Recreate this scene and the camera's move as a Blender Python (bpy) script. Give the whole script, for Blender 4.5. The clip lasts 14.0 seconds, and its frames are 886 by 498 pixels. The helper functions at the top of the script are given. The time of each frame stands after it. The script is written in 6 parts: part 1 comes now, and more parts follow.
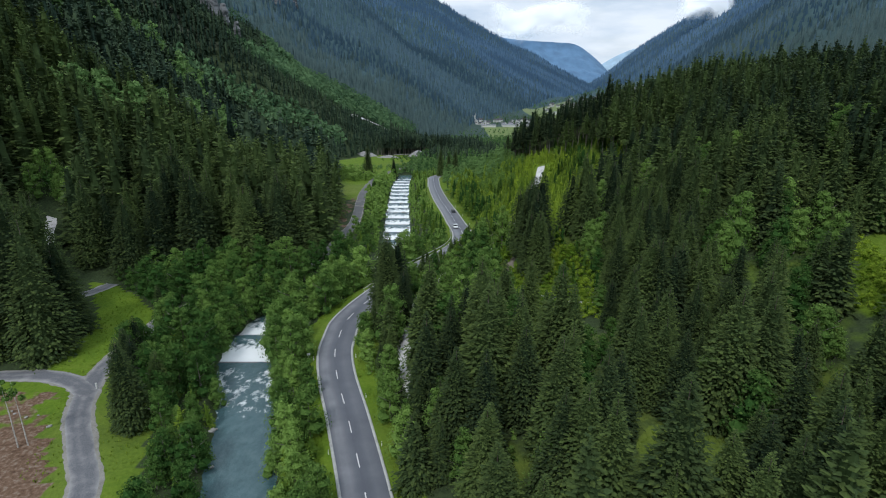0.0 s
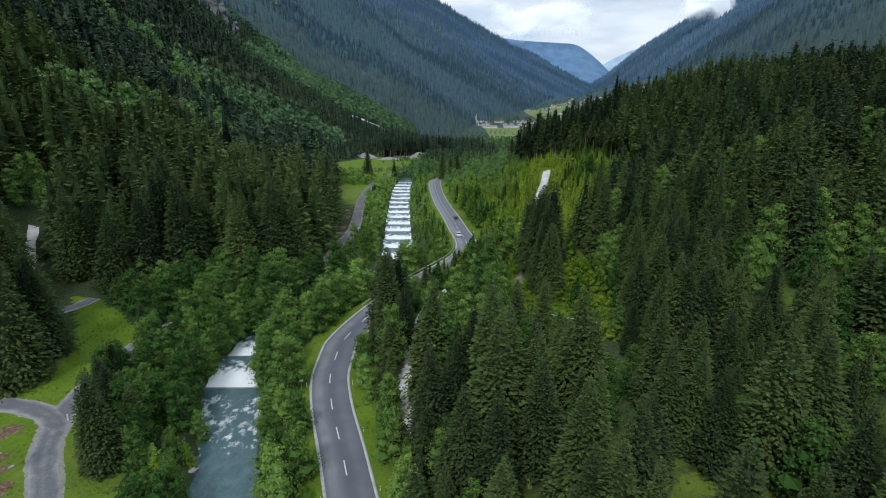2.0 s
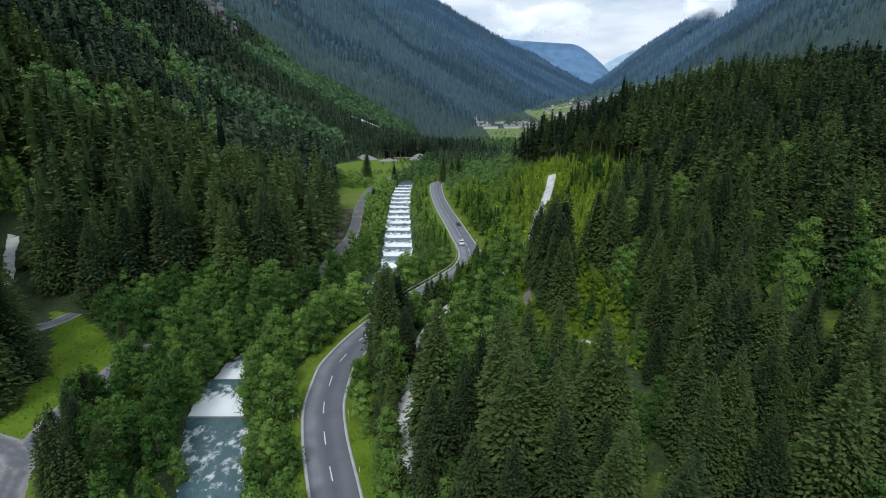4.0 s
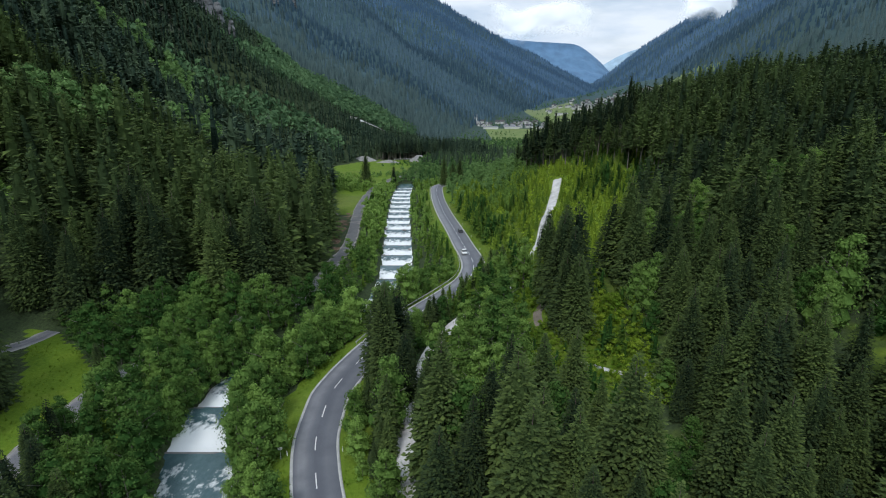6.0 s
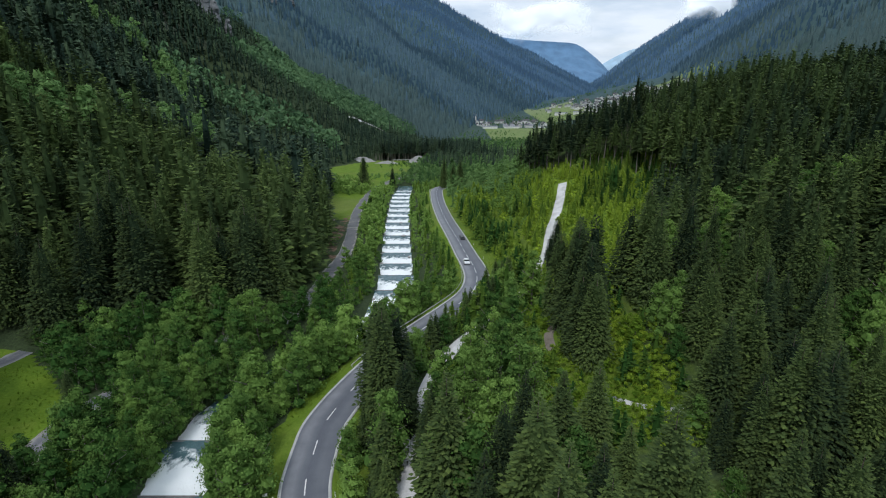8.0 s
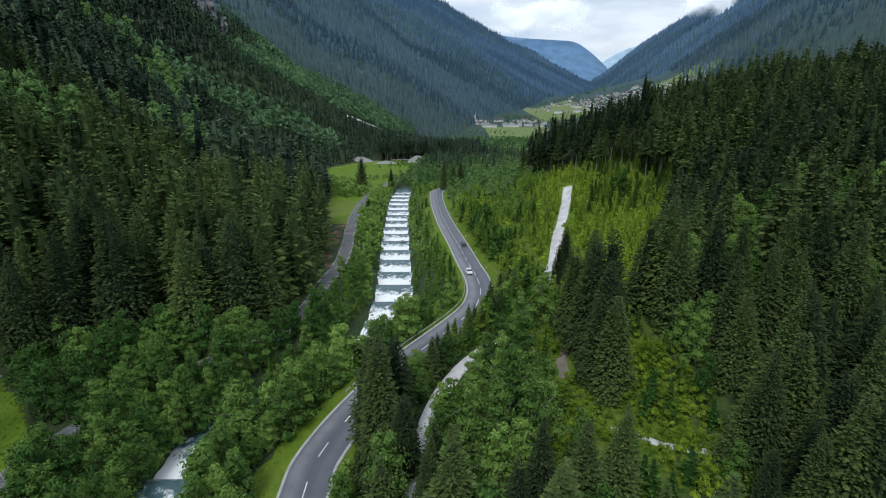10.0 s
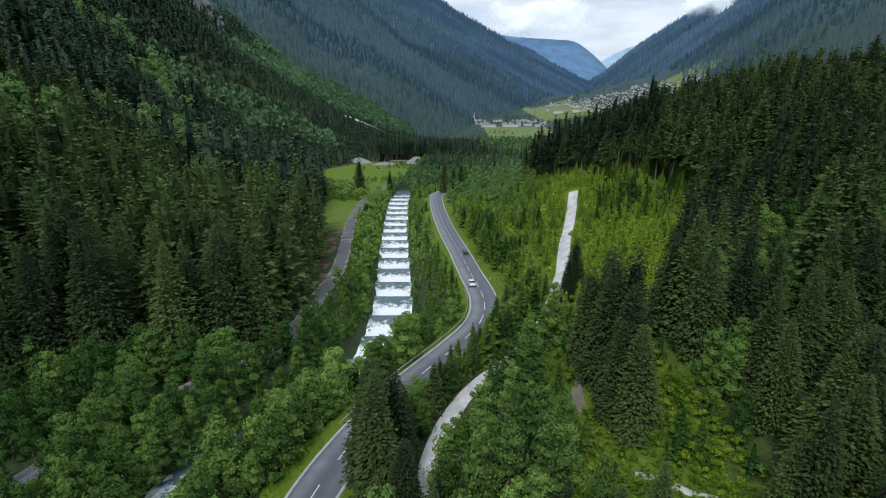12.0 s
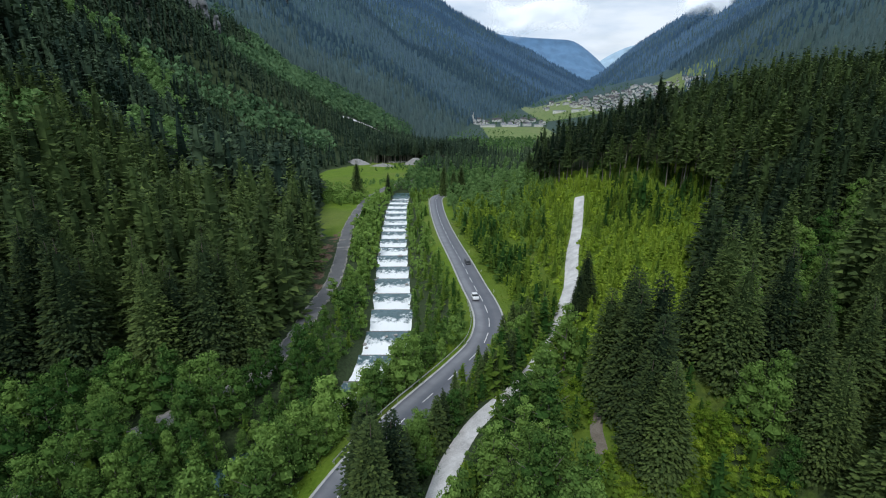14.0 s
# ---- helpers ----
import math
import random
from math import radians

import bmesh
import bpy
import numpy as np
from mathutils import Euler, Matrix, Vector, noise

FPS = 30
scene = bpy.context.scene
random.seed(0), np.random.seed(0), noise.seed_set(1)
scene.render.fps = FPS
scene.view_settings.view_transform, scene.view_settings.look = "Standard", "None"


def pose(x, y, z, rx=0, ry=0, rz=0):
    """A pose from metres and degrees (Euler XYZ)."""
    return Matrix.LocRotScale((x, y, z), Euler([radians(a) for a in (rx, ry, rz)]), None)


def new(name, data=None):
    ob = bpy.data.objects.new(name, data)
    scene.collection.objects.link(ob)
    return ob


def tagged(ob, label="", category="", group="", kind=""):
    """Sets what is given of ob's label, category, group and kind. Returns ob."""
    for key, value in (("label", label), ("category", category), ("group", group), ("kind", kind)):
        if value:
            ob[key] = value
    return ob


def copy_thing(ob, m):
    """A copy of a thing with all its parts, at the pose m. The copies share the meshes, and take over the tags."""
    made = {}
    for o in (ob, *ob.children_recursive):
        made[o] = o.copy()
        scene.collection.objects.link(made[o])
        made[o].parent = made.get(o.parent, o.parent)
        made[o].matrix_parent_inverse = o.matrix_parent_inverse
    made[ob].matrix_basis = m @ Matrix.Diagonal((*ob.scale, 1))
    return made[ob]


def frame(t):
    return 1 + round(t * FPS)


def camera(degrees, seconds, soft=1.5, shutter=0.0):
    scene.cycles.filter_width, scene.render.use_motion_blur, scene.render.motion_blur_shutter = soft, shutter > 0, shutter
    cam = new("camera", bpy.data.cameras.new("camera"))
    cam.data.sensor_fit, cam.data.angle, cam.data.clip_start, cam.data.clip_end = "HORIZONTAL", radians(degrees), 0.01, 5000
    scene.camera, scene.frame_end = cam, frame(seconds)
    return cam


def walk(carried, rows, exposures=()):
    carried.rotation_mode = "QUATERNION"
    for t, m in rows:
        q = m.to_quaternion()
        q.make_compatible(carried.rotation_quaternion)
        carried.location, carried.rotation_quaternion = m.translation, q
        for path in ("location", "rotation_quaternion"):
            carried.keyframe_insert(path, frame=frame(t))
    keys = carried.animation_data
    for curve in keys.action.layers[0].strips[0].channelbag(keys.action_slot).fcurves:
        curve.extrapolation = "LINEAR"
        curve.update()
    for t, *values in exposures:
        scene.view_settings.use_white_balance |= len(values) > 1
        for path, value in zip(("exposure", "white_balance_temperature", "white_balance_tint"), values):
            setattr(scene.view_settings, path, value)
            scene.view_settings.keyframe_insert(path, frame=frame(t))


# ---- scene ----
cam = camera(77.4, 14.0, 1.08)
METRES, EYE, TILT, LEAN, TURN = 69.0, 60.0, -18.5, 0.0, 0.0
ROWS = [
    (0.0, 0.0, 0.0, 0.0, 0.0, 0.0, -0.0),
    (0.5, -0.0029, 0.0354, 0.0118, 0.01, 0.02, -0.01),
    (1.0, -0.0058, 0.0701, 0.0236, 0.03, 0.04, -0.01),
    (1.5, -0.0086, 0.1046, 0.0353, 0.05, 0.05, -0.02),
    (2.0, -0.0112, 0.1382, 0.0469, 0.06, 0.05, -0.02),
    (2.5, -0.0139, 0.1714, 0.0583, 0.06, 0.05, -0.03),
    (3.0, -0.0166, 0.2049, 0.0695, 0.07, 0.07, -0.03),
    (5.5, -0.0298, 0.3735, 0.1279, 0.04, 0.07, -0.02),
    (6.0, -0.0325, 0.4078, 0.14, 0.03, 0.06, -0.01),
    (6.5, -0.0353, 0.4421, 0.1519, 0.01, 0.05, -0.02),
    (7.0, -0.0382, 0.4767, 0.164, -0.02, 0.03, -0.01),
    (7.5, -0.0409, 0.5111, 0.176, -0.05, -0.0, 0.0),
    (8.0, -0.0438, 0.5454, 0.188, -0.08, -0.02, 0.02),
    (10.5, -0.0552, 0.7133, 0.2474, -0.21, -0.21, 0.11),
    (11.0, -0.0577, 0.7469, 0.2592, -0.24, -0.22, 0.13),
    (11.5, -0.0607, 0.78, 0.2709, -0.28, -0.23, 0.13),
    (12.0, -0.0628, 0.8109, 0.2816, -0.3, -0.24, 0.15),
    (12.5, -0.0654, 0.844, 0.2932, -0.34, -0.24, 0.16),
    (13.0, -0.068, 0.8769, 0.3049, -0.38, -0.26, 0.17),
    (13.5, -0.0706, 0.9095, 0.3163, -0.41, -0.26, 0.2),
    (14.0, -0.0732, 0.942, 0.3275, -0.44, -0.27, 0.22),
]
walk(cam, [(t, pose(0, 0, EYE, TILT, LEAN, TURN) @ pose(METRES * x, METRES * y, METRES * z, 90 + pitch, roll, yaw)) for t, x, y, z, yaw, pitch, roll in ROWS],
     exposures=((0.0, 0.0, 6250, 10), (14.0, 0.0, 6250, 10)))


# ---------- world and light ----------
world = bpy.data.worlds.new("sky")
scene.world = world
world.use_nodes = True
wt = world.node_tree
wt.nodes.clear()
SUN_ELEV, SUN_TURN = radians(52), radians(200)


def wnode(kind, **kw):
    n = wt.nodes.new(kind)
    for k, v in kw.items():
        if k in n.inputs:
            n.inputs[k].default_value = v
    return n


sky = wt.nodes.new("ShaderNodeTexSky")
sky.sky_type, sky.sun_disc = "NISHITA", False
sky.sun_elevation, sky.sun_rotation = SUN_ELEV, SUN_TURN
sky_bg = wnode("ShaderNodeBackground", Strength=0.09)
cloud_bg = wnode("ShaderNodeBackground", Strength=1.0)
wcoord = wt.nodes.new("ShaderNodeTexCoord")
wmap = wt.nodes.new("ShaderNodeMapping")
wmap.inputs["Scale"].default_value = (2.2, 2.2, 9.0)
wn1 = wnode("ShaderNodeTexNoise", Scale=3.0, Detail=7.0, Roughness=0.55)
wn2 = wnode("ShaderNodeTexNoise", Scale=1.3, Detail=4.0, Roughness=0.5)
wramp = wt.nodes.new("ShaderNodeValToRGB")
wramp.color_ramp.elements[0].position, wramp.color_ramp.elements[0].color = 0.30, (0.58, 0.70, 0.84, 1)
wramp.color_ramp.elements[1].position, wramp.color_ramp.elements[1].color = 0.60, (0.86, 0.93, 1.0, 1)
wcover = wt.nodes.new("ShaderNodeMapRange")
wcover.inputs["From Min"].default_value, wcover.inputs["From Max"].default_value = 0.30, 0.46
wcover.inputs["To Min"].default_value, wcover.inputs["To Max"].default_value = 0.75, 1.0
wmix = wt.nodes.new("ShaderNodeMixShader")
wout = wt.nodes.new("ShaderNodeOutputWorld")
for a, b in ((wcoord.outputs["Generated"], wmap.inputs[0]), (wmap.outputs[0], wn1.inputs["Vector"]), (wmap.outputs[0], wn2.inputs["Vector"]),
             (wn1.outputs["Fac"], wramp.inputs[0]), (wramp.outputs[0], cloud_bg.inputs[0]), (wn2.outputs["Fac"], wcover.inputs[0]),
             (sky.outputs[0], sky_bg.inputs[0]), (wcover.outputs[0], wmix.inputs[0]), (sky_bg.outputs[0], wmix.inputs[1]),
             (cloud_bg.outputs[0], wmix.inputs[2]), (wmix.outputs[0], wout.inputs[0])):
    wt.links.new(a, b)

sun_data = bpy.data.lights.new("sun", "SUN")
sun_data.energy, sun_data.angle, sun_data.color = 1.62, radians(12), (1.0, 0.97, 0.94)
sun = new("sun", sun_data)
sun.location = (0, 0, 300)
sun.rotation_euler = Euler((radians(38), 0, radians(-20)))


# ---------- small numeric helpers ----------
def curve(*pts, step=1.0):
    """A smooth function of one number through the points given."""
    p = np.array(pts, float)
    xs, ys = p[:, 0], p[:, 1]
    d = np.diff(ys) / np.diff(xs)
    m = np.concatenate(([d[0]], (d[1:] + d[:-1]) / 2, [d[-1]]))
    for i in range(1, len(m) - 1):
        if d[i - 1] * d[i] <= 0:
            m[i] = 0
        else:
            m[i] = math.copysign(min(abs(m[i]), 3 * min(abs(d[i - 1]), abs(d[i]))), d[i])

    def at(q):
        q = np.asarray(q, float)
        c = np.clip(q, xs[0], xs[-1])
        i = np.clip(np.searchsorted(xs, c) - 1, 0, len(xs) - 2)
        h = xs[i + 1] - xs[i]
        t = (c - xs[i]) / h
        v = (2 * t**3 - 3 * t**2 + 1) * ys[i] + (t**3 - 2 * t**2 + t) * h * m[i] + (3 * t**2 - 2 * t**3) * ys[i + 1] + (t**3 - t**2) * h * m[i + 1]
        return v + np.where(q > xs[-1], (q - xs[-1]) * m[-1], 0) + np.where(q < xs[0], (q - xs[0]) * m[0], 0)

    return at


def hash2(i, j, s=0):
    v = np.sin(i * 127.1 + j * 311.7 + s * 74.7) * 43758.5453
    return v - np.floor(v)


def vnoise(x, y, scale, s=0):
    x, y = np.asarray(x, float) / scale, np.asarray(y, float) / scale
    i, j = np.floor(x), np.floor(y)
    u, v = x - i, y - j
    u, v = u * u * (3 - 2 * u), v * v * (3 - 2 * v)
    a, b = hash2(i, j, s), hash2(i + 1, j, s)
    c, d = hash2(i, j + 1, s), hash2(i + 1, j + 1, s)
    return (a * (1 - u) + b * u) * (1 - v) + (c * (1 - u) + d * u) * v - 0.5


def fbm(x, y, scale, s=0, octaves=4):
    return sum(vnoise(x, y, scale / 2**k, s + k) / 2**k for k in range(octaves))


# ---------- plan of the valley ----------
road_x = curve((20, -2), (45, -6), (65, -11.3), (84, -17.0), (100, -22.0), (110, -23.8), (119, -23.9), (127, -22.2), (135, -19.2), (143, -15.4), (151, -11.2), (159, -6.2), (168, -0.6),
               (178, 4.6), (187, 6.8), (195, 7.3), (205, 6.8), (218, 5.5), (247, 2.9), (295, -1.8), (340, -5.0), (370, -6.3), (388, -6.7), (402, -5.2), (412, -1), (420, 6))
road_z = curve((20, 1.2), (60, 0.6), (100, 0.4), (130, 0.8), (150, 1.4), (190, 0.6), (225, -2.6), (260, -6.0), (300, -9.8), (350, -14.4), (407, -19), (480, -27))
river_x = curve((20, -22), (50, -27), (68, -31), (80, -34.1), (91, -37.4), (100, -41), (109, -44), (118, -46), (127, -46.5), (137, -43.5), (150, -35), (160, -28), (168, -23.2),
                (177, -20), (190, -18.7), (204, -18.5), (220, -19.2), (249, -21.3), (287, -24.1), (348, -27.6), (398, -29.6), (425, -29.5), (480, -26))
river_z0 = curve((20, 0.2), (60, -1), (108, -2.8), (150, -5.4), (232, -10.5), (296, -14.5), (400, -21.8), (480, -28))
left_z = curve((20, 0.8), (60, 0.4), (100, -0.4), (150, -1.6), (200, -4.6), (260, -8.2), (315, -11.6), (400, -18.4), (480, -26.5))
floor_z = curve((20, 1), (407, -19), (480, -26.5), (600, -40), (740, -53), (850, -68), (1000, -88), (1250, -110), (1500, -122), (2500, -124), (5200, -125))
left_toe = curve((20, -100), (60, -104), (130, -113), (165, -88), (190, -62), (215, -50), (280, -55), (340, -66), (420, -78), (480, -100), (600, -118), (680, -90), (740, -52), (850, -36), (1000, -30),
                 (1200, -10), (1476, 30), (1750, 95), (2000, 190), (2600, 440), (3000, 640), (4000, 1080), (5200, 1560))
left_near = curve((0, 0), (20, 4.5), (45, 12), (85, 31), (120, 54), (200, 122), (350, 255), (700, 540), (1200, 880), (4000, 2600))
right_near = curve((0, 0), (12, 3.5), (30, 11), (70, 27), (110, 40), (160, 51), (300, 66), (600, 80), (1000, 90))
right_low = curve((0, 0), (12, 3.5), (20, 5.6), (42, 7.8), (60, 10.5), (81, 15.5), (104, 22), (160, 38), (300, 60), (600, 80), (1000, 90))
right_toe = curve((20, 500), (1000, 560), (1500, 640), (2200, 860), (3000, 1040), (4000, 1050), (5200, 1400))
RIVER_HALF = 5.4


def smooth(a, b, q):
    t = np.clip((np.asarray(q, float) - a) / (b - a), 0, 1)
    return t * t * (3 - 2 * t)


def right_foot(y):
    return road_x(np.minimum(y, 400)) + 6.5 + 0.62 * np.maximum(0, y - 365)


def weir_ys():
    ys = [108.7, 122.5, 164.0, 176.2, 189.3, 203.6, 219.3, 233.5, 248.7, 263.0, 278.0, 291.0]
    return ys + [ys[-1] + 14.6 * k for k in range(1, 9)]


WEIRS = np.array(weir_ys())


def river_z(y):
    """The water's level: it falls at each sill by most of what the bed loses to the next."""
    y = np.asarray(y, float)
    edges = np.concatenate(([20.0], WEIRS, [440.0]))
    k = np.clip(np.searchsorted(edges, y, side="right") - 1, 0, len(edges) - 2)
    a, b = edges[k], edges[k + 1]
    mean = river_z0((a + b) / 2)
    step = mean + (river_z0(y) - mean) * 0.18
    near = np.where(y < 108.7, river_z0(y), step)
    return np.where(y > 425, river_z0(y), near)


def ground_z(x, y, rough=True):
    x, y = np.broadcast_arrays(np.asarray(x, float), np.asarray(y, float))
    yc = np.minimum(y, 480)
    xr, xd, zr, zw, zl = river_x(yc), road_x(np.minimum(y, 418)), road_z(yc), river_z0(yc), left_z(yc)
    xs = [xr - RIVER_HALF - 7, xr - RIVER_HALF - 1.0, xr - RIVER_HALF + 0.6, xr + RIVER_HALF - 0.6, xr + RIVER_HALF + 1.0, xd - 7.0, xd - 4.4, xd + 4.4, xd + 7]
    zs = [zl, zw + 0.9, zw - 1.5, zw - 1.5, zw + 0.9, zr - 1.0, zr - 0.12, zr - 0.12, zr - 0.45]
    z = zs[0] + 0 * x
    for i in range(len(xs) - 1):
        t = np.clip((x - xs[i]) / np.maximum(xs[i + 1] - xs[i], 0.3), 0, 1)
        z = z + (zs[i + 1] - zs[i]) * t
    flat = smooth(425, 475, y)
    z = z * (1 - flat) + floor_z(y) * flat
    # far floor: an alluvial fan on the right that carries the village
    fan = smooth(1300, 2300, y) * np.clip((x - (300 + 0.08 * (y - 1300))) * 0.25, 0, 130) * (1 - smooth(2500, 3300, y))
    z = z + fan
    v = np.maximum(left_toe(y) - x, 0)
    far = smooth(600, 1500, y)
    hl = left_near(v) * (1 - far) + (0.59 - 0.1 * smooth(2300, 3500, y)) * v * far
    hl = hl * (1 - smooth(4050, 4600, y) * 0.9)
    u = np.maximum(x - right_foot(y), 0)
    lift = smooth(100, 165, y)
    near_r = right_near(u) * lift + right_low(u) * (1 - lift)
    hr = (near_r + 0.3 * smooth(235, 310, y) * np.minimum(near_r, 24)) * (1 - smooth(345, 620, y))
    w = np.maximum(x - right_toe(y), 0)
    wall = smooth(1800, 3400, y)
    hm = (w * 0.70 * (1 - wall) + 1500 * (1 - np.exp(-w / 1600)) * wall) * smooth(300, 1000, y)
    z = z + hl + hr + hm
    if rough:
        away = np.minimum(np.abs(x - xd) - 6, np.abs(x - xr) - RIVER_HALF - 2)
        k = np.where(y > 440, 1, np.clip(away / 6, 0, 1))
        z = z + k * (fbm(x, y, 14, 3, 3) * 0.9 + np.clip(v + u - 10, 0, 40) / 40 * fbm(x, y, 60, 9, 4) * 7)
        big = np.clip((np.maximum(v, w) - 120) / 500, 0, 1)
        big = big * (1 - 0.55 * smooth(2300, 3300, y))
        z = z + big * (fbm(x + 0.3 * y, y, 420, 21, 5) * 150 + np.abs(fbm(x, y * 0.6, 230, 31, 4)) * -90)
    return z


def gz(x, y):
    return float(ground_z(x, y))


# ---------- materials ----------
def material(name):
    m = bpy.data.materials.new(name)
    m.use_nodes = True
    t = m.node_tree
    t.nodes.clear()
    out = t.nodes.new("ShaderNodeOutputMaterial")
    b = t.nodes.new("ShaderNodeBsdfPrincipled")
    t.links.new(b.outputs[0], out.inputs[0])
    return m, t, b


def nd(t, kind, ins=None, **props):
    n = t.nodes.new(kind)
    for k, v in props.items():
        if k == "operation":
            n.operation = v
        elif k == "data_type":
            n.data_type = v
        elif k == "attribute_name":
            n.attribute_name = v
        elif k == "blend_type":
            n.blend_type = v
    for k, v in (ins or {}).items():
        if isinstance(v, bpy.types.NodeSocket):
            t.links.new(v, n.inputs[k])
        else:
            n.inputs[k].default_value = v
    return n


def noise_of(t, scale, detail=4.0, rough=0.55, world=True, stretch=None):
    if world:
        vec = nd(t, "ShaderNodeNewGeometry").outputs["Position"]
    else:
        vec = nd(t, "ShaderNodeTexCoord").outputs["Object"]
    if stretch:
        vec = nd(t, "ShaderNodeMapping", {"Vector": vec, "Scale": stretch}).outputs[0]
    return nd(t, "ShaderNodeTexNoise", {"Vector": vec, "Scale": scale, "Detail": detail, "Roughness": rough}).outputs["Fac"]


def ramp_of(t, fac, *stops):
    r = nd(t, "ShaderNodeValToRGB", {0: fac})
    e = r.color_ramp.elements
    while len(e) < len(stops):
        e.new(0.5)
    for el, (p, c) in zip(e, stops):
        el.position, el.color = p, (*c, 1)
    return r.outputs[0]


def mix_of(t, fac, a, b, blend="MIX"):
    n = t.nodes.new("ShaderNodeMix")
    n.data_type, n.blend_type = "RGBA", blend
    for s, v in ((n.inputs[0], fac), (n.inputs[6], a), (n.inputs[7], b)):
        if isinstance(v, bpy.types.NodeSocket):
            t.links.new(v, s)
        else:
            s.default_value = v if isinstance(v, (int, float)) else (*v, 1)
    return n.outputs[2]


def math_of(t, op, a, b=0.0, c=0.0):
    return nd(t, "ShaderNodeMath", {0: a, 1: b, 2: c}, operation=op).outputs[0]


def attr_of(t, name):
    return nd(t, "ShaderNodeAttribute", attribute_name=name).outputs["Fac"]


def bump_of(t, b, height, strength=0.4, distance=0.05):
    n = nd(t, "ShaderNodeBump", {"Height": height, "Strength": strength, "Distance": distance})
    t.links.new(n.outputs[0], b.inputs["Normal"])


def plain(name, stops, scale=1.0, rough=0.8, metal=0.0, bump=0.0, detail=5.0, world=True, stretch=None, fine=0.0):
    m, t, b = material(name)
    f = noise_of(t, scale, detail, 0.6, world, stretch)
    if fine:
        f = math_of(t, "ADD", math_of(t, "MULTIPLY", f, 0.6), math_of(t, "MULTIPLY", noise_of(t, fine, 3.0, 0.6, world), 0.4))
    t.links.new(ramp_of(t, f, *stops), b.inputs["Base Color"])
    b.inputs["Roughness"].default_value, b.inputs["Metallic"].default_value = rough, metal
    if bump:
        bump_of(t, b, f, bump)
    return m


def foliage(name, dark, light, tip, spread=0.5, translucent=0.25, ragged=2.4, gaps=0.43):
    """Leaves or needles: hue by plant (attribute tone and the object's random), lighter where attribute tip is high,
    sprays with small gaps.
    """
    m, t, b = material(name)
    rnd = nd(t, "ShaderNodeObjectInfo").outputs["Random"]
    tone = math_of(t, "ADD", attr_of(t, "tone"), math_of(t, "MULTIPLY", math_of(t, "SUBTRACT", rnd, 0.5), spread))
    isl = nd(t, "ShaderNodeNewGeometry").outputs["Random Per Island"]
    tone = math_of(t, "ADD", tone, math_of(t, "MULTIPLY", math_of(t, "SUBTRACT", isl, 0.5), 0.25))
    if ragged:
        fine = noise_of(t, ragged, 3.0, 0.65)
        tone = math_of(t, "ADD", tone, math_of(t, "MULTIPLY", math_of(t, "SUBTRACT", fine, 0.5), 0.5))
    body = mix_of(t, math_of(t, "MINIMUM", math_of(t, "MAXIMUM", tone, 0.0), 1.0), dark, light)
    tip_col = mix_of(t, math_of(t, "MINIMUM", math_of(t, "MAXIMUM", tone, 0.0), 1.0), tuple(0.42 * a + 0.1 * b for a, b in zip(tip, dark)), tip)
    col = mix_of(t, attr_of(t, "tip"), body, tip_col)
    t.links.new(col, b.inputs["Base Color"])
    b.inputs["Roughness"].default_value = 0.85
    b.inputs["Specular IOR Level"].default_value = 0.06
    last = b.outputs[0]
    if translucent:
        tr = nd(t, "ShaderNodeBsdfTranslucent", {"Color": col})
        last = nd(t, "ShaderNodeMixShader", {0: translucent, 1: last, 2: tr.outputs[0]}).outputs[0]
    if ragged and gaps:
        gap = math_of(t, "LESS_THAN", noise_of(t, ragged * 1.8, 2.0, 0.6), gaps)
        last = nd(t, "ShaderNodeMixShader", {0: gap, 1: last, 2: nd(t, "ShaderNodeBsdfTransparent").outputs[0]}).outputs[0]
    out = [n for n in t.nodes if n.bl_idname == "ShaderNodeOutputMaterial"][0]
    t.links.new(last, out.inputs[0])
    return m


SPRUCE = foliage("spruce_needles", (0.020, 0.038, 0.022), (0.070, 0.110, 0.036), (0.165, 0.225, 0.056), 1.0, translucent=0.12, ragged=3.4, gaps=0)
# Spruce needles lifted and blued to paint haze over the distant stands.
HAZED_SPRUCE = foliage("hazed_spruce_needles", (0.028, 0.052, 0.036), (0.082, 0.124, 0.066), (0.11, 0.16, 0.078), translucent=0.0, ragged=0)
# Distance haze is painted into these three: bluer and paler the farther away.
HAZED_MID_WOODS = foliage("slope_woods_hazed", (0.028, 0.056, 0.064), (0.090, 0.138, 0.138), (0.10, 0.15, 0.15), translucent=0.0, ragged=0)
HAZED_HIGH_WOODS = foliage("high_woods_hazed", (0.042, 0.086, 0.125), (0.110, 0.178, 0.225), (0.11, 0.18, 0.23), translucent=0.0, ragged=0)
HAZED_BLUE_WOODS = foliage("distant_woods_hazed", (0.066, 0.130, 0.215), (0.120, 0.208, 0.320), (0.12, 0.21, 0.32), translucent=0.0, ragged=0)
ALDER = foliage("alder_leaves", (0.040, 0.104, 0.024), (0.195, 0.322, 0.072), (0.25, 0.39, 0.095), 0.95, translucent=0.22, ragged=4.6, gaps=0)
FAR_LEAFY = foliage("broadleaf_far", (0.045, 0.115, 0.038), (0.165, 0.285, 0.095), (0.21, 0.34, 0.115), translucent=0.25, ragged=0)
STRIP_LEAFY = foliage("broadleaf_distant", (0.048, 0.11, 0.06), (0.125, 0.225, 0.105), (0.16, 0.27, 0.125), translucent=0.15, ragged=0)
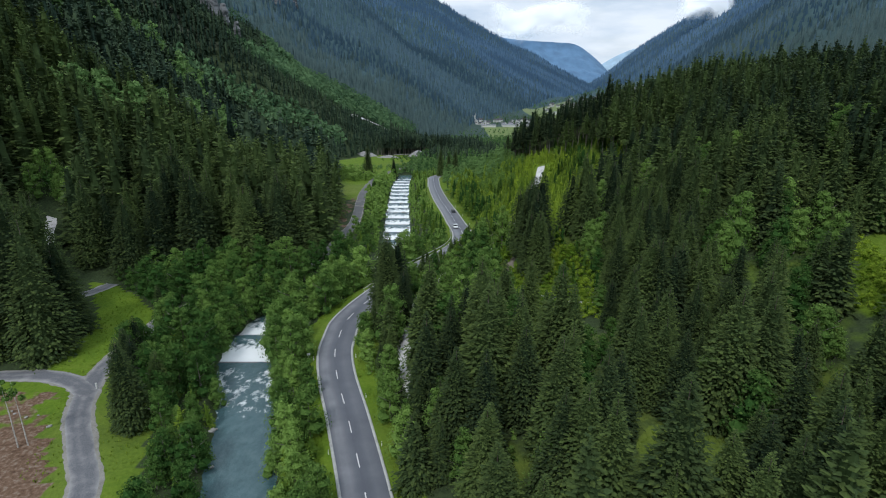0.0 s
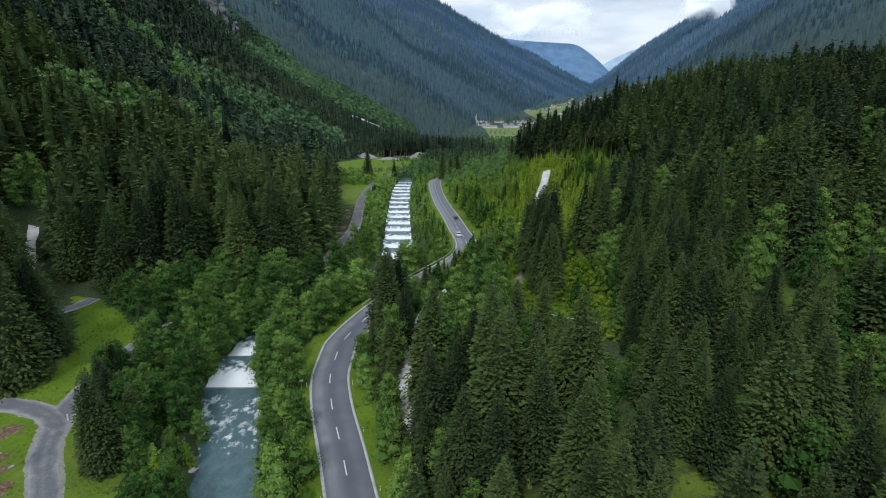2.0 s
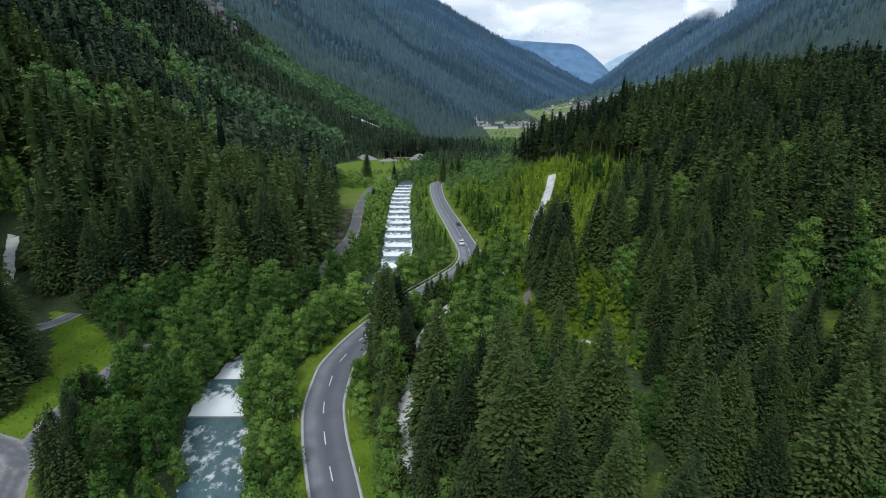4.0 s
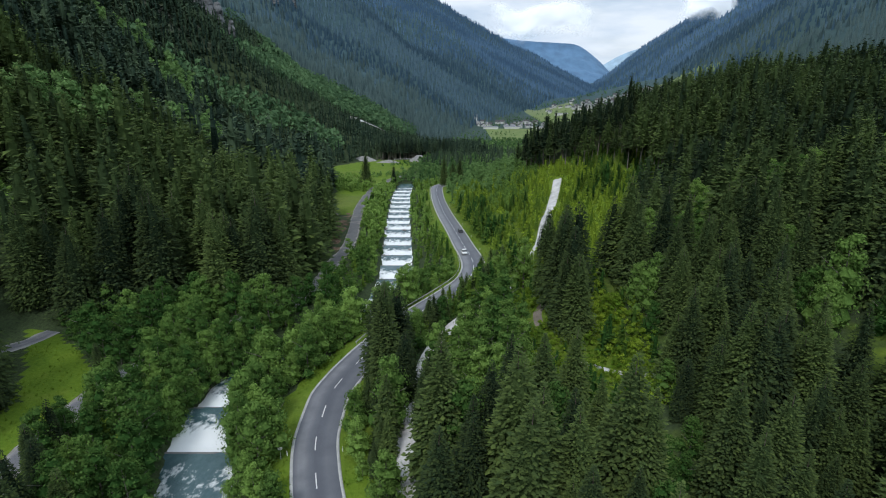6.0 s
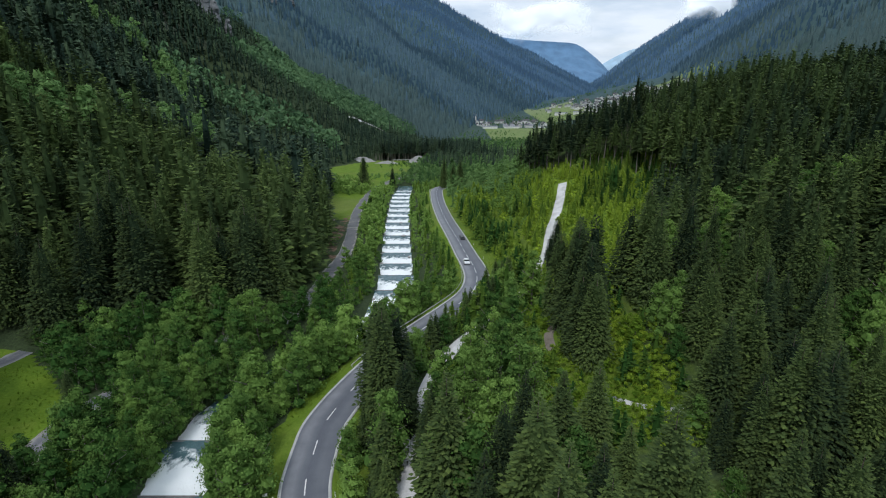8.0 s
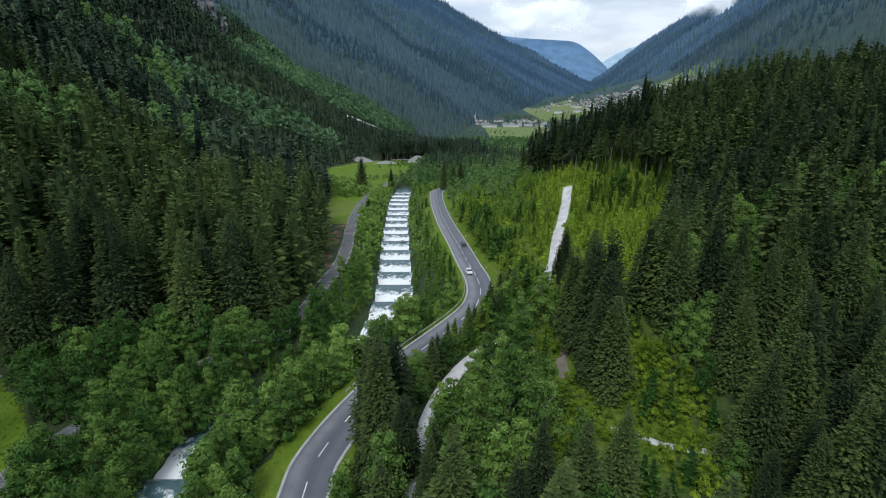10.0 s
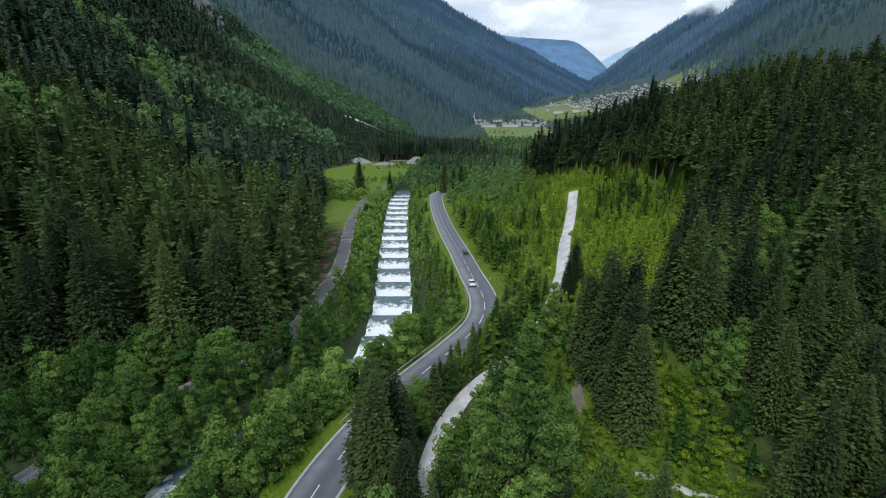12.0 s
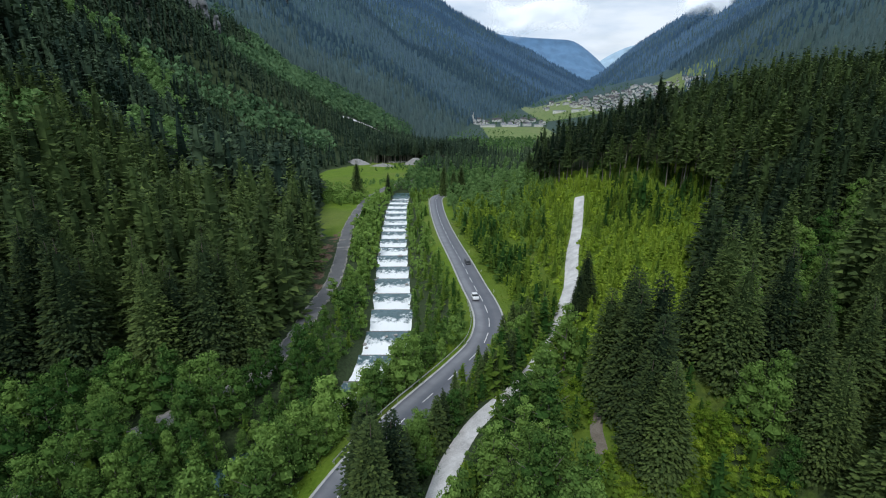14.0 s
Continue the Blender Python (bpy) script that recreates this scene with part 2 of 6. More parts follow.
YOUNG = foliage("young_growth", (0.12, 0.225, 0.024), (0.31, 0.43, 0.042), (0.38, 0.50, 0.06), translucent=0.3, ragged=4.8, gaps=0)
YOUNG_SPRUCE = foliage("young_spruce", (0.040, 0.105, 0.024), (0.25, 0.36, 0.040), (0.36, 0.46, 0.055), ragged=0)
BARK = plain("bark", ((0.3, (0.05, 0.038, 0.03)), (0.7, (0.16, 0.13, 0.11))), 3.0, 0.9, bump=0.5, stretch=(1, 1, 0.2))
PALE_BARK = plain("pale_bark", ((0.3, (0.10, 0.09, 0.08)), (0.7, (0.26, 0.24, 0.21))), 3.0, 0.9, bump=0.5, stretch=(1, 1, 0.2))


# ---------- mesh helpers ----------
def mesh_of(name, verts, faces, mats, attrs=None, smooth_shade=False, index=None, normals=None):
    """A mesh from arrays: verts (n, 3), faces (m, 3 or 4); attrs: floats per vertex; normals: of the crown's round form, per vertex."""
    me = bpy.data.meshes.new(name)
    verts, faces = np.asarray(verts, np.float32), np.asarray(faces, np.int32)
    k = faces.shape[1]
    me.vertices.add(len(verts))
    me.vertices.foreach_set("co", verts.ravel())
    me.loops.add(faces.size)
    me.loops.foreach_set("vertex_index", faces.ravel())
    me.polygons.add(len(faces))
    me.polygons.foreach_set("loop_start", np.arange(0, faces.size, k, dtype=np.int32))
    me.polygons.foreach_set("loop_total", np.full(len(faces), k, dtype=np.int32))
    if index is not None:
        me.polygons.foreach_set("material_index", np.asarray(index, np.int32))
    me.polygons.foreach_set("use_smooth", np.full(len(faces), smooth_shade))
    for key, values in (attrs or {}).items():
        me.attributes.new(key, "FLOAT", "POINT").data.foreach_set("value", np.asarray(values, np.float32))
    if normals is not None:
        me.attributes.new("custom_normal", "FLOAT_VECTOR", "POINT").data.foreach_set("vector", np.asarray(normals, np.float32).ravel())
    for m in mats if isinstance(mats, (list, tuple)) else [mats]:
        me.materials.append(m)
    me.update(calc_edges=True)
    return me


def part(name, mesh, parent, label=""):
    ob = new(name, mesh)
    ob.parent = parent
    return tagged(ob, label) if label else ob


def ribbon(ys, xs_of, zs_of, offsets, lifts=None, straight=False):
    """A strip along a line in plan: points at the side offsets across it."""
    ys = np.asarray(ys, float)
    cx, cz = xs_of(ys), zs_of(ys)
    dx = np.gradient(cx, ys)
    nx, ny = (1 / np.hypot(1, dx), -dx / np.hypot(1, dx)) if not straight else (np.ones(len(ys)), np.zeros(len(ys)))
    lifts = np.zeros(len(offsets)) if lifts is None else lifts
    v = np.stack([np.stack([cx + o * nx, ys + o * ny, cz + l], 1) for o, l in zip(offsets, lifts)], 1)
    n, k = len(ys), len(offsets)
    i, j = np.meshgrid(np.arange(n - 1), np.arange(k - 1), indexing="ij")
    a = i * k + j
    f = np.stack([a, a + 1, a + k + 1, a + k], -1).reshape(-1, 4)
    return v.reshape(-1, 3), f


# ---------- ground ----------
def axis(start, stop, fine, lo, hi, grow):
    """Even steps between start and stop, growing ones out to lo and hi."""
    mid = np.arange(start, stop + fine / 2, fine)
    up, dn, s = [], [], fine
    while (up[-1] if up else mid[-1]) < hi:
        s *= grow
        up.append((up[-1] if up else mid[-1]) + s)
    s = fine
    while (dn[-1] if dn else mid[0]) > lo:
        s *= grow
        dn.append((dn[-1] if dn else mid[0]) - s)
    return np.concatenate((dn[::-1], mid, up))


gx = axis(-112, 64, 1.7, -3600, 3600, 1.09)
gy = axis(36, 310, 1.8, -260, 4980, 1.033)
GX, GY = np.meshgrid(gx, gy)
GZ = ground_z(GX, GY)
nxg = len(gx)
ii, jj = np.meshgrid(np.arange(len(gy) - 1), np.arange(nxg - 1), indexing="ij")
a0 = ii * nxg + jj
gfaces = np.stack([a0, a0 + 1, a0 + nxg + 1, a0 + nxg], -1).reshape(-1, 4)


meadow_e = curve((55, -42), (66, -45.5), (88, -56), (97, -66), (118, -70), (129, -74), (136, -79), (152, -98))
meadow_w = curve((55, -60), (84, -70), (97, -76), (101, -82), (120, -85), (134, -92), (145, -100), (152, -104))
clearing_e = curve((158, 37), (185, 50), (212, 67), (235, 77), (255, 75), (275, 70), (296, 60), (315, 48), (330, 40))


def is_meadow(x, y):
    """Open grass: by the side road, the far meadow, the cut on the right slope, and the fields by the village."""
    m1 = (y > 55) & (y < 152) & (x < meadow_e(y)) & (x > meadow_w(y))
    m2 = (y > 405) & (y < 695) & (x > np.maximum(left_toe(y) + 4, -118)) & (x < -36 + 0.05 * (y - 480)) & (x > -52 - 0.9 * np.maximum(y - 405, 0))
    m3 = (y > 160) & (y < 330) & (x > road_x(np.minimum(y, 400)) + 6) & (x < clearing_e(y) + 10 * smooth(215, 235, y))
    m5 = (np.hypot((x - 34) / 6.5, (y - 64) / 6) < 1) | (np.hypot((x - 89 - 0.7 * (y - 103)) / 8, (y - 103) / 13) < 1)
    m5 |= (x > 13) & (x < 32) & (y > 113) & (y < 150)
    m4 = (y > 1430) & (y < 1720) & (x > 120) & (x < 300)
    m4 |= (y > 1900) & (y < 2420) & (x > 330) & (x < 520)
    m4 |= np.hypot((x - 850) / 60, (y - 2080) / 160) < 1
    return m1 | m2 | m3 | m4 | m5


gu, gv = GX - right_foot(GY), left_toe(GY) - GX
near_road = np.abs(GX - road_x(np.minimum(GY, 418)))
grass = np.where(is_meadow(GX, GY), 1.0, 0.0)
grass = np.maximum(grass, (near_road < 9) & (GY < 425))
grass = np.maximum(grass, np.where((GX < -50) & (GX > -112) & (GY < 98), 1.0, 0))
grass = np.maximum(grass, np.where((GX > 6) & (GX < 120) & (GY > 40) & (GY < 175), 0.44, 0))
grass = np.maximum(grass, np.where((GX > 30) & (GX < 130) & (GY >= 175) & (GY < 340), 0.40, 0))
grass = np.maximum(grass, np.where((GY > 296) & (GY < 412) & (GX > left_toe(GY) + 1) & (GX < -44), 1.0, 0))
bare = np.where((GX < -62 - 0.35 * (GY - 60)) & (GY < 92) & (GX > -110), 1.0, 0.0)
bare = np.maximum(bare, np.where((GY > 224) & (GY < 305) & (GX < np.interp(GY, (224, 232, 275, 317), (-42.2, -42, -45.4, -49.4))) & (GX > np.interp(GY, (224, 232, 275, 305), (-46, -49, -53, -51))), 0.85, 0))
bare = np.where((GX < np.interp(GY, (45, 66, 75, 84), (-48, -53, -59, -65)) - 5) & (GX > -110) & (GY < 78), 1.4, bare)
# Weight of the painted haze tint, by distance and on the far slopes.
haze_w = np.maximum(np.maximum(smooth(950, 1700, GY) * smooth(-5, 40, gv), np.maximum(0.5 * smooth(1250, 1450, GY), smooth(1500, 2700, GY))), smooth(120, 420, GX - right_toe(GY)) * (0.85 * smooth(600, 900, GY) + 0.15 * smooth(1500, 2300, np.hypot(GX, GY))))
rock = np.clip(np.maximum(0, gv - 190) / 200, 0, 1) * (1 - haze_w)



def mesh_z(x, y):
    """The meshed ground's height, between its grid points."""
    x, y = np.asarray(x, float), np.asarray(y, float)
    i = np.clip(np.searchsorted(gx, x) - 1, 0, len(gx) - 2)
    j = np.clip(np.searchsorted(gy, y) - 1, 0, len(gy) - 2)
    u, v = np.clip((x - gx[i]) / (gx[i + 1] - gx[i]), 0, 1), np.clip((y - gy[j]) / (gy[j + 1] - gy[j]), 0, 1)
    return (GZ[j, i] * (1 - u) + GZ[j, i + 1] * u) * (1 - v) + (GZ[j + 1, i] * (1 - u) + GZ[j + 1, i + 1] * u) * v


m, t, b = material("ground_cover")
fine_n, mid_n, big_n = noise_of(t, 1.6, 5), noise_of(t, 0.16, 5), noise_of(t, 0.012, 4)
c_floor = ramp_of(t, fine_n, (0.3, (0.028, 0.044, 0.021)), (0.7, (0.058, 0.084, 0.034)))
c_grass = mix_of(t, math_of(t, "MULTIPLY", nd(t, "ShaderNodeMapRange", {"Value": big_n, "From Min": 0.45, "From Max": 0.62}).outputs[0], 0.55), ramp_of(t, mid_n, (0.28, (0.070, 0.135, 0.010)), (0.55, (0.115, 0.195, 0.014)), (0.78, (0.17, 0.225, 0.03))), (0.15, 0.15, 0.06))
c_grass = mix_of(t, 0.35, c_grass, ramp_of(t, fine_n, (0.3, (0.055, 0.11, 0.010)), (0.7, (0.17, 0.24, 0.03))))
c_bare = ramp_of(t, fine_n, (0.3, (0.085, 0.050, 0.032)), (0.52, (0.165, 0.105, 0.070)), (0.7, (0.25, 0.20, 0.16)))
c_rock = ramp_of(t, noise_of(t, 0.05, 7, 0.65, True, (1, 1, 0.4)), (0.35, (0.10, 0.10, 0.095)), (0.65, (0.3, 0.29, 0.27)))
# Bluish ground colour that stands in for distance haze.
c_haze = ramp_of(t, noise_of(t, 0.03, 6), (0.35, (0.040, 0.078, 0.090)), (0.7, (0.064, 0.112, 0.125)))
edge = math_of(t, "MULTIPLY_ADD", math_of(t, "SUBTRACT", mid_n, 0.5), 0.7, attr_of(t, "grass"))
col = mix_of(t, attr_of(t, "rock"), c_floor, mix_of(t, nd(t, "ShaderNodeMapRange", {"Value": noise_of(t, 0.03, 5), "From Min": 0.5, "From Max": 0.56}).outputs[0], c_floor, c_rock))
col = mix_of(t, attr_of(t, "far"), col, c_haze)
# Far grass is paled for the same haze.
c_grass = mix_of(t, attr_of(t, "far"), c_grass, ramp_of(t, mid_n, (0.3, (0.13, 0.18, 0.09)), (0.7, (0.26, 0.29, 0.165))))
col = mix_of(t, nd(t, "ShaderNodeMapRange", {"Value": edge, "From Min": 0.4, "From Max": 0.6}).outputs[0], col, c_grass)
bare_f = math_of(t, "MULTIPLY_ADD", math_of(t, "SUBTRACT", noise_of(t, 0.28, 5), 0.5), 2.4, attr_of(t, "bare"))
col = mix_of(t, nd(t, "ShaderNodeMapRange", {"Value": bare_f, "From Min": 0.75, "From Max": 1.0}).outputs[0], col, c_bare)
t.links.new(col, b.inputs["Base Color"])
b.inputs["Roughness"].default_value = 0.95
b.inputs["Specular IOR Level"].default_value = 0.15
bump_of(t, b, fine_n, 0.8, 0.3)
GROUND = m
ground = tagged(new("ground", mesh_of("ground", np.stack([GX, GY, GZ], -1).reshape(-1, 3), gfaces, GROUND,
                                      {"grass": grass.ravel(), "bare": bare.ravel(), "far": haze_w.ravel(), "rock": rock.ravel()}, True)),
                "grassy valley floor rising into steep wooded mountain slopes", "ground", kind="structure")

# ---------- road ----------
m, t, b = material("asphalt")
f1, f2 = noise_of(t, 9.0, 4), noise_of(t, 0.22, 4, 0.6)
wear = attr_of(t, "wear")
c = ramp_of(t, math_of(t, "ADD", math_of(t, "MULTIPLY", f1, 0.6), math_of(t, "MULTIPLY", f2, 0.4)), (0.3, (0.068, 0.074, 0.092)), (0.7, (0.108, 0.115, 0.138)))
c = mix_of(t, math_of(t, "MULTIPLY", wear, nd(t, "ShaderNodeMapRange", {"Value": f2, "From Min": 0.0, "From Max": 0.85}).outputs[0]), c, (0.27, 0.275, 0.29))
t.links.new(c, b.inputs["Base Color"])
b.inputs["Roughness"].default_value = 0.55
bump_of(t, b, f1, 0.3, 0.02)
ASPHALT = m
CONCRETE = plain("pale_concrete", ((0.3, (0.30, 0.30, 0.29)), (0.7, (0.55, 0.55, 0.53))), 0.8, 0.85, bump=0.2, fine=9.0)
PAINT = plain("road_paint", ((0.3, (0.55, 0.55, 0.54)), (0.7, (0.8, 0.8, 0.78))), 2.5, 0.7)
GRAVEL = plain("pale_gravel", ((0.32, (0.36, 0.355, 0.35)), (0.5, (0.56, 0.555, 0.55)), (0.68, (0.72, 0.715, 0.71))), 0.35, 0.95, bump=0.6, fine=4.0)
m, t, b = material("worn_side_road")
f1, f2 = noise_of(t, 5.0, 4), noise_of(t, 0.35, 5, 0.65)
c = ramp_of(t, f1, (0.3, (0.10, 0.104, 0.118)), (0.7, (0.165, 0.168, 0.18)))
dusty = nd(t, "ShaderNodeMapRange", {"Value": math_of(t, "ADD", math_of(t, "MULTIPLY", attr_of(t, "dust"), 0.55), math_of(t, "SUBTRACT", f2, 0.5)), "From Min": 0.05, "From Max": 0.6}).outputs[0]
t.links.new(mix_of(t, dusty, c, (0.34, 0.335, 0.33)), b.inputs["Base Color"])
b.inputs["Roughness"].default_value = 0.85
bump_of(t, b, f1, 0.3, 0.03)
DUSTY = m
WORN = plain("worn_asphalt", ((0.3, (0.075, 0.077, 0.082)), (0.5, (0.115, 0.117, 0.122)), (0.7, (0.17, 0.17, 0.172))), 0.22, 0.8, bump=0.2, fine=5.0)
TRODDEN = plain("trodden_earth", ((0.3, (0.12, 0.10, 0.075)), (0.7, (0.27, 0.24, 0.2))), 0.4, 0.95, bump=0.5, fine=4.0)

rys = np.arange(22, 419.5, 1.0)
offs = np.array([-3.45, -2.6, -1.75, -0.9, 0, 0.9, 1.75, 2.6, 3.45])
rv, rf = ribbon(rys, road_x, road_z, offs, 0.05 - 0.012 * np.abs(offs))
wear_row = np.array([0.1, 0.9, 0.9, 0.3, 0.0, 0.1, 0.35, 0.25, 0.1])
road = tagged(new("road", mesh_of("road", rv, rf, ASPHALT, {"wear": np.tile(wear_row, len(rys))}, True)),
              "grey asphalt two-lane mountain road with worn wheel tracks", "road", kind="structure")
for side, nm in ((-1, "edge_strip"), (1, "edge_strip")):
    o = np.array([3.4, 3.44, 3.84, 3.92]) * side
    l = np.array([-0.02, 0.07, 0.06, -0.12])
    if side < 0:
        o, l = o[::-1], l[::-1]
    v, f = ribbon(rys, road_x, road_z, o, l)
    part(nm, mesh_of(nm, v, f, CONCRETE, None, True), road, "pale concrete edge strip")


def dash(y0, length):
    v, f = ribbon(np.linspace(y0, y0 + length, 5), road_x, road_z, np.array([-0.09, 0.09]), np.array([0.054, 0.054]))
    part("lane_marking", mesh_of("lane_marking", v, f, PAINT), road)


yy, k = 62.0, 0
while yy < 404:
    slope = float(road_x(yy + 1) - road_x(yy))
    along = 1 / math.hypot(1, slope)
    long = 3.5 if yy < 170 else 5.6
    dash(yy, long * along)
    yy += 9.0 * along


# side road on the left, gravel tracks on the right
def lane(name, pts, width, mat, label, lift=0.1, cat="track", n=90):
    p = np.array(pts, float)
    s = np.concatenate(([0], np.cumsum(np.hypot(*np.diff(p, axis=0).T))))
    fx, fy = curve(*zip(s, p[:, 0])), curve(*zip(s, p[:, 1]))
    q = np.linspace(0, s[-1], n)
    cx, cy = fx(q), fy(q)
    tx, ty = np.gradient(cx), np.gradient(cy)
    ln = np.hypot(tx, ty)
    nx, ny = ty / ln, -tx / ln
    rows = []
    for o in np.linspace(-0.5, 0.5, 7):
        wob = width * (1 + (0.10 + 0.12 * (name == "verge")) * fbm(q + 50 * o, q + 31 * o, 9, 4, 2)) if abs(o) > 0.45 else width
        x, y = cx + o * wob * nx, cy + o * wob * ny
        rows.append(np.stack([x, y, ground_z(x, y) + lift - 0.09 * (abs(o) > 0.45)], 1))
    v = np.stack(rows, 1)
    i, j = np.meshgrid(np.arange(n - 1), np.arange(6), indexing="ij")
    a = i * 7 + j
    f = np.stack([a, a + 1, a + 8, a + 7], -1).reshape(-1, 4)
    dust = np.tile(np.array((1.0, 0.35, 0.0, 0.25, 0.0, 0.35, 1.0)), n)
    return tagged(new(name, mesh_of(name, v.reshape(-1, 3), f, mat, {"dust": dust}, True)), label, cat, kind="structure")


LANES = {
    "side_road": ([(-48, 45), (-53, 66), (-59, 75), (-65, 84), (-69, 93), (-71.4, 103), (-70.6, 120), (-66, 138), (-56, 155), (-46.5, 167)], 4.6),
    "upper_lane": ([(-124, 118), (-112, 130), (-104, 139), (-100, 145), (-98, 152)], 4.4),
    "hill_track": ([(-120, 158), (-123, 164), (-127.5, 171), (-131, 179)], 2.8),
    "side_branch": ([(-68, 92), (-74, 96.5), (-84, 98.5), (-96, 98), (-112, 96)], 4.2),
    "valley_lane": ([(-44, 168), (-42.5, 180), (-41, 190), (-40.4, 205), (-39.4, 232), (-42.8, 275), (-46.8, 317), (-48, 361), (-47, 405), (-42, 450), (-36, 484), (-26, 505)], 4.6),
    "gravel_track": ([(-6.6, 86), (-7.5, 99), (-8.2, 107), (-7.2, 118), (-5.6, 129.5), (-3.2, 138.5), (0.2, 146), (4, 151.3), (10, 158), (17, 170), (22, 182), (26.4, 194.5), (30, 205), (35.5, 227), (43, 252.8), (49.6, 278)], 3.6),
    "gravel_path": ([(21.5, 119), (23.7, 118.2), (27.5, 114.7), (30.2, 113.2), (34, 111.8)], 1.3),
    "forest_path": ([(17.2, 131), (17.6, 136), (19.6, 140), (21.6, 144), (22.4, 149), (21.4, 153)], 1.7),
}
VERGE = plain("gravel_verge", ((0.3, (0.16, 0.15, 0.125)), (0.5, (0.25, 0.24, 0.215)), (0.7, (0.33, 0.32, 0.30))), 0.6, 0.95, bump=0.6, fine=5.0)
for key, extra in (("side_road", 1.3), ("side_branch", 1.2), ("valley_lane", 1.0), ("upper_lane", 0.8)):
    lane("verge", LANES[key][0], LANES[key][1] + extra, VERGE, "gravelly verge of a side road", 0.055, "verge", 120)
lane("side_road", *LANES["side_road"], DUSTY, "worn grey side road along a meadow", cat="road")
lane("side_branch", *LANES["side_branch"], DUSTY, "dusty grey road branching off at a junction", 0.13, cat="road", n=40)
lane("upper_lane", *LANES["upper_lane"], DUSTY, "grey lane at the upper edge of a meadow", cat="road", n=40)
lane("hill_track", *LANES["hill_track"], GRAVEL, "pale gravel track climbing into the forest", cat="track", n=30)
lane("valley_lane", *LANES["valley_lane"], WORN, "narrow grey lane along the forest edge", cat="road")
lane("gravel_track", *LANES["gravel_track"], GRAVEL, "pale gravel track climbing the cleared slope", cat="track")
lane("gravel_path", *LANES["gravel_path"], GRAVEL, "pale gravel footpath through the trees", cat="path", n=30)
lane("forest_path", *LANES["forest_path"], TRODDEN, "trodden earth path beside tall spruces", cat="path", n=30)


def lane_distance(x, y):
    best = np.full(np.shape(x), 1e9)
    for pts, w in LANES.values():
        p = np.array(pts, float)
        for (ax, ay), (bx, by) in zip(p, p[1:]):
            t = np.clip(((x - ax) * (bx - ax) + (y - ay) * (by - ay)) / ((bx - ax)**2 + (by - ay)**2), 0, 1)
            best = np.minimum(best, np.hypot(x - ax - t * (bx - ax), y - ay - t * (by - ay)) - w / 2)
    return best


# ---------- river ----------
m, t, b = material("glacial_water")
foam_a = attr_of(t, "foam")
pos = nd(t, "ShaderNodeNewGeometry").outputs["Position"]
f1 = nd(t, "ShaderNodeTexNoise", {"Vector": nd(t, "ShaderNodeMapping", {"Vector": pos, "Scale": (0.62, 0.42, 1)}).outputs[0], "Scale": 1.0, "Detail": 6.0, "Roughness": 0.65}).outputs["Fac"]
f2 = nd(t, "ShaderNodeTexNoise", {"Vector": pos, "Scale": 4.0, "Detail": 4.0}).outputs["Fac"]
lvl = math_of(t, "ADD", math_of(t, "MULTIPLY", math_of(t, "SUBTRACT", f1, 0.5), 1.9), foam_a)
foam = nd(t, "ShaderNodeMapRange", {"Value": lvl, "From Min": 0.38, "From Max": 0.72}).outputs[0]
deep = ramp_of(t, f1, (0.3, (0.040, 0.092, 0.103)), (0.7, (0.092, 0.160, 0.176)))
t.links.new(mix_of(t, foam, deep, (0.88, 0.91, 0.92)), b.inputs["Base Color"])
t.links.new(math_of(t, "MULTIPLY_ADD", foam, 0.5, 0.18), b.inputs["Roughness"])
bump_of(t, b, math_of(t, "ADD", f1, math_of(t, "MULTIPLY", f2, 0.4)), 0.7, 0.25)
WATER = m

eps = 0.12
wy = np.unique(np.round(np.concatenate([np.arange(24, 440, 0.6), WEIRS - eps, WEIRS + eps, WEIRS + 0.5]), 3))
woff = np.linspace(-RIVER_HALF - 0.9, RIVER_HALF + 0.9, 15)
wv, wf = ribbon(wy, river_x, river_z, woff, None, True)
prev = np.array([WEIRS[WEIRS <= q + 1e-6].max() if (WEIRS <= q + 1e-6).any() else -99 for q in wy])
since = wy - prev
foam_row = np.where(prev > 0, np.exp(-(since / 8.0)**1.6) * 1.6, 0.0)
foam_row += 0.36 * smooth(82, 92, wy) * (1 - smooth(104, 108, wy)) + np.where((wy > 130) & (wy < 164), 0.1, 0)
foam_v = np.repeat(foam_row, 15) + np.where(np.abs(np.tile(woff, len(wy))) > 4.6, 0.1, 0)
wv[:, 2] += 0.22 * fbm(wv[:, 0] * 1.4, wv[:, 1], 2.2, 5, 3) * (0.35 + 1.6 * np.clip(foam_v, 0, 1))
river = tagged(new("river", mesh_of("river", wv, wf, WATER, {"foam": foam_v}, True)), "milky turquoise mountain river foaming over low sills", "river", kind="structure")

STONE = plain("wet_stone", ((0.3, (0.07, 0.07, 0.068)), (0.7, (0.24, 0.235, 0.225))), 1.2, 0.75, bump=0.6, fine=7.0)
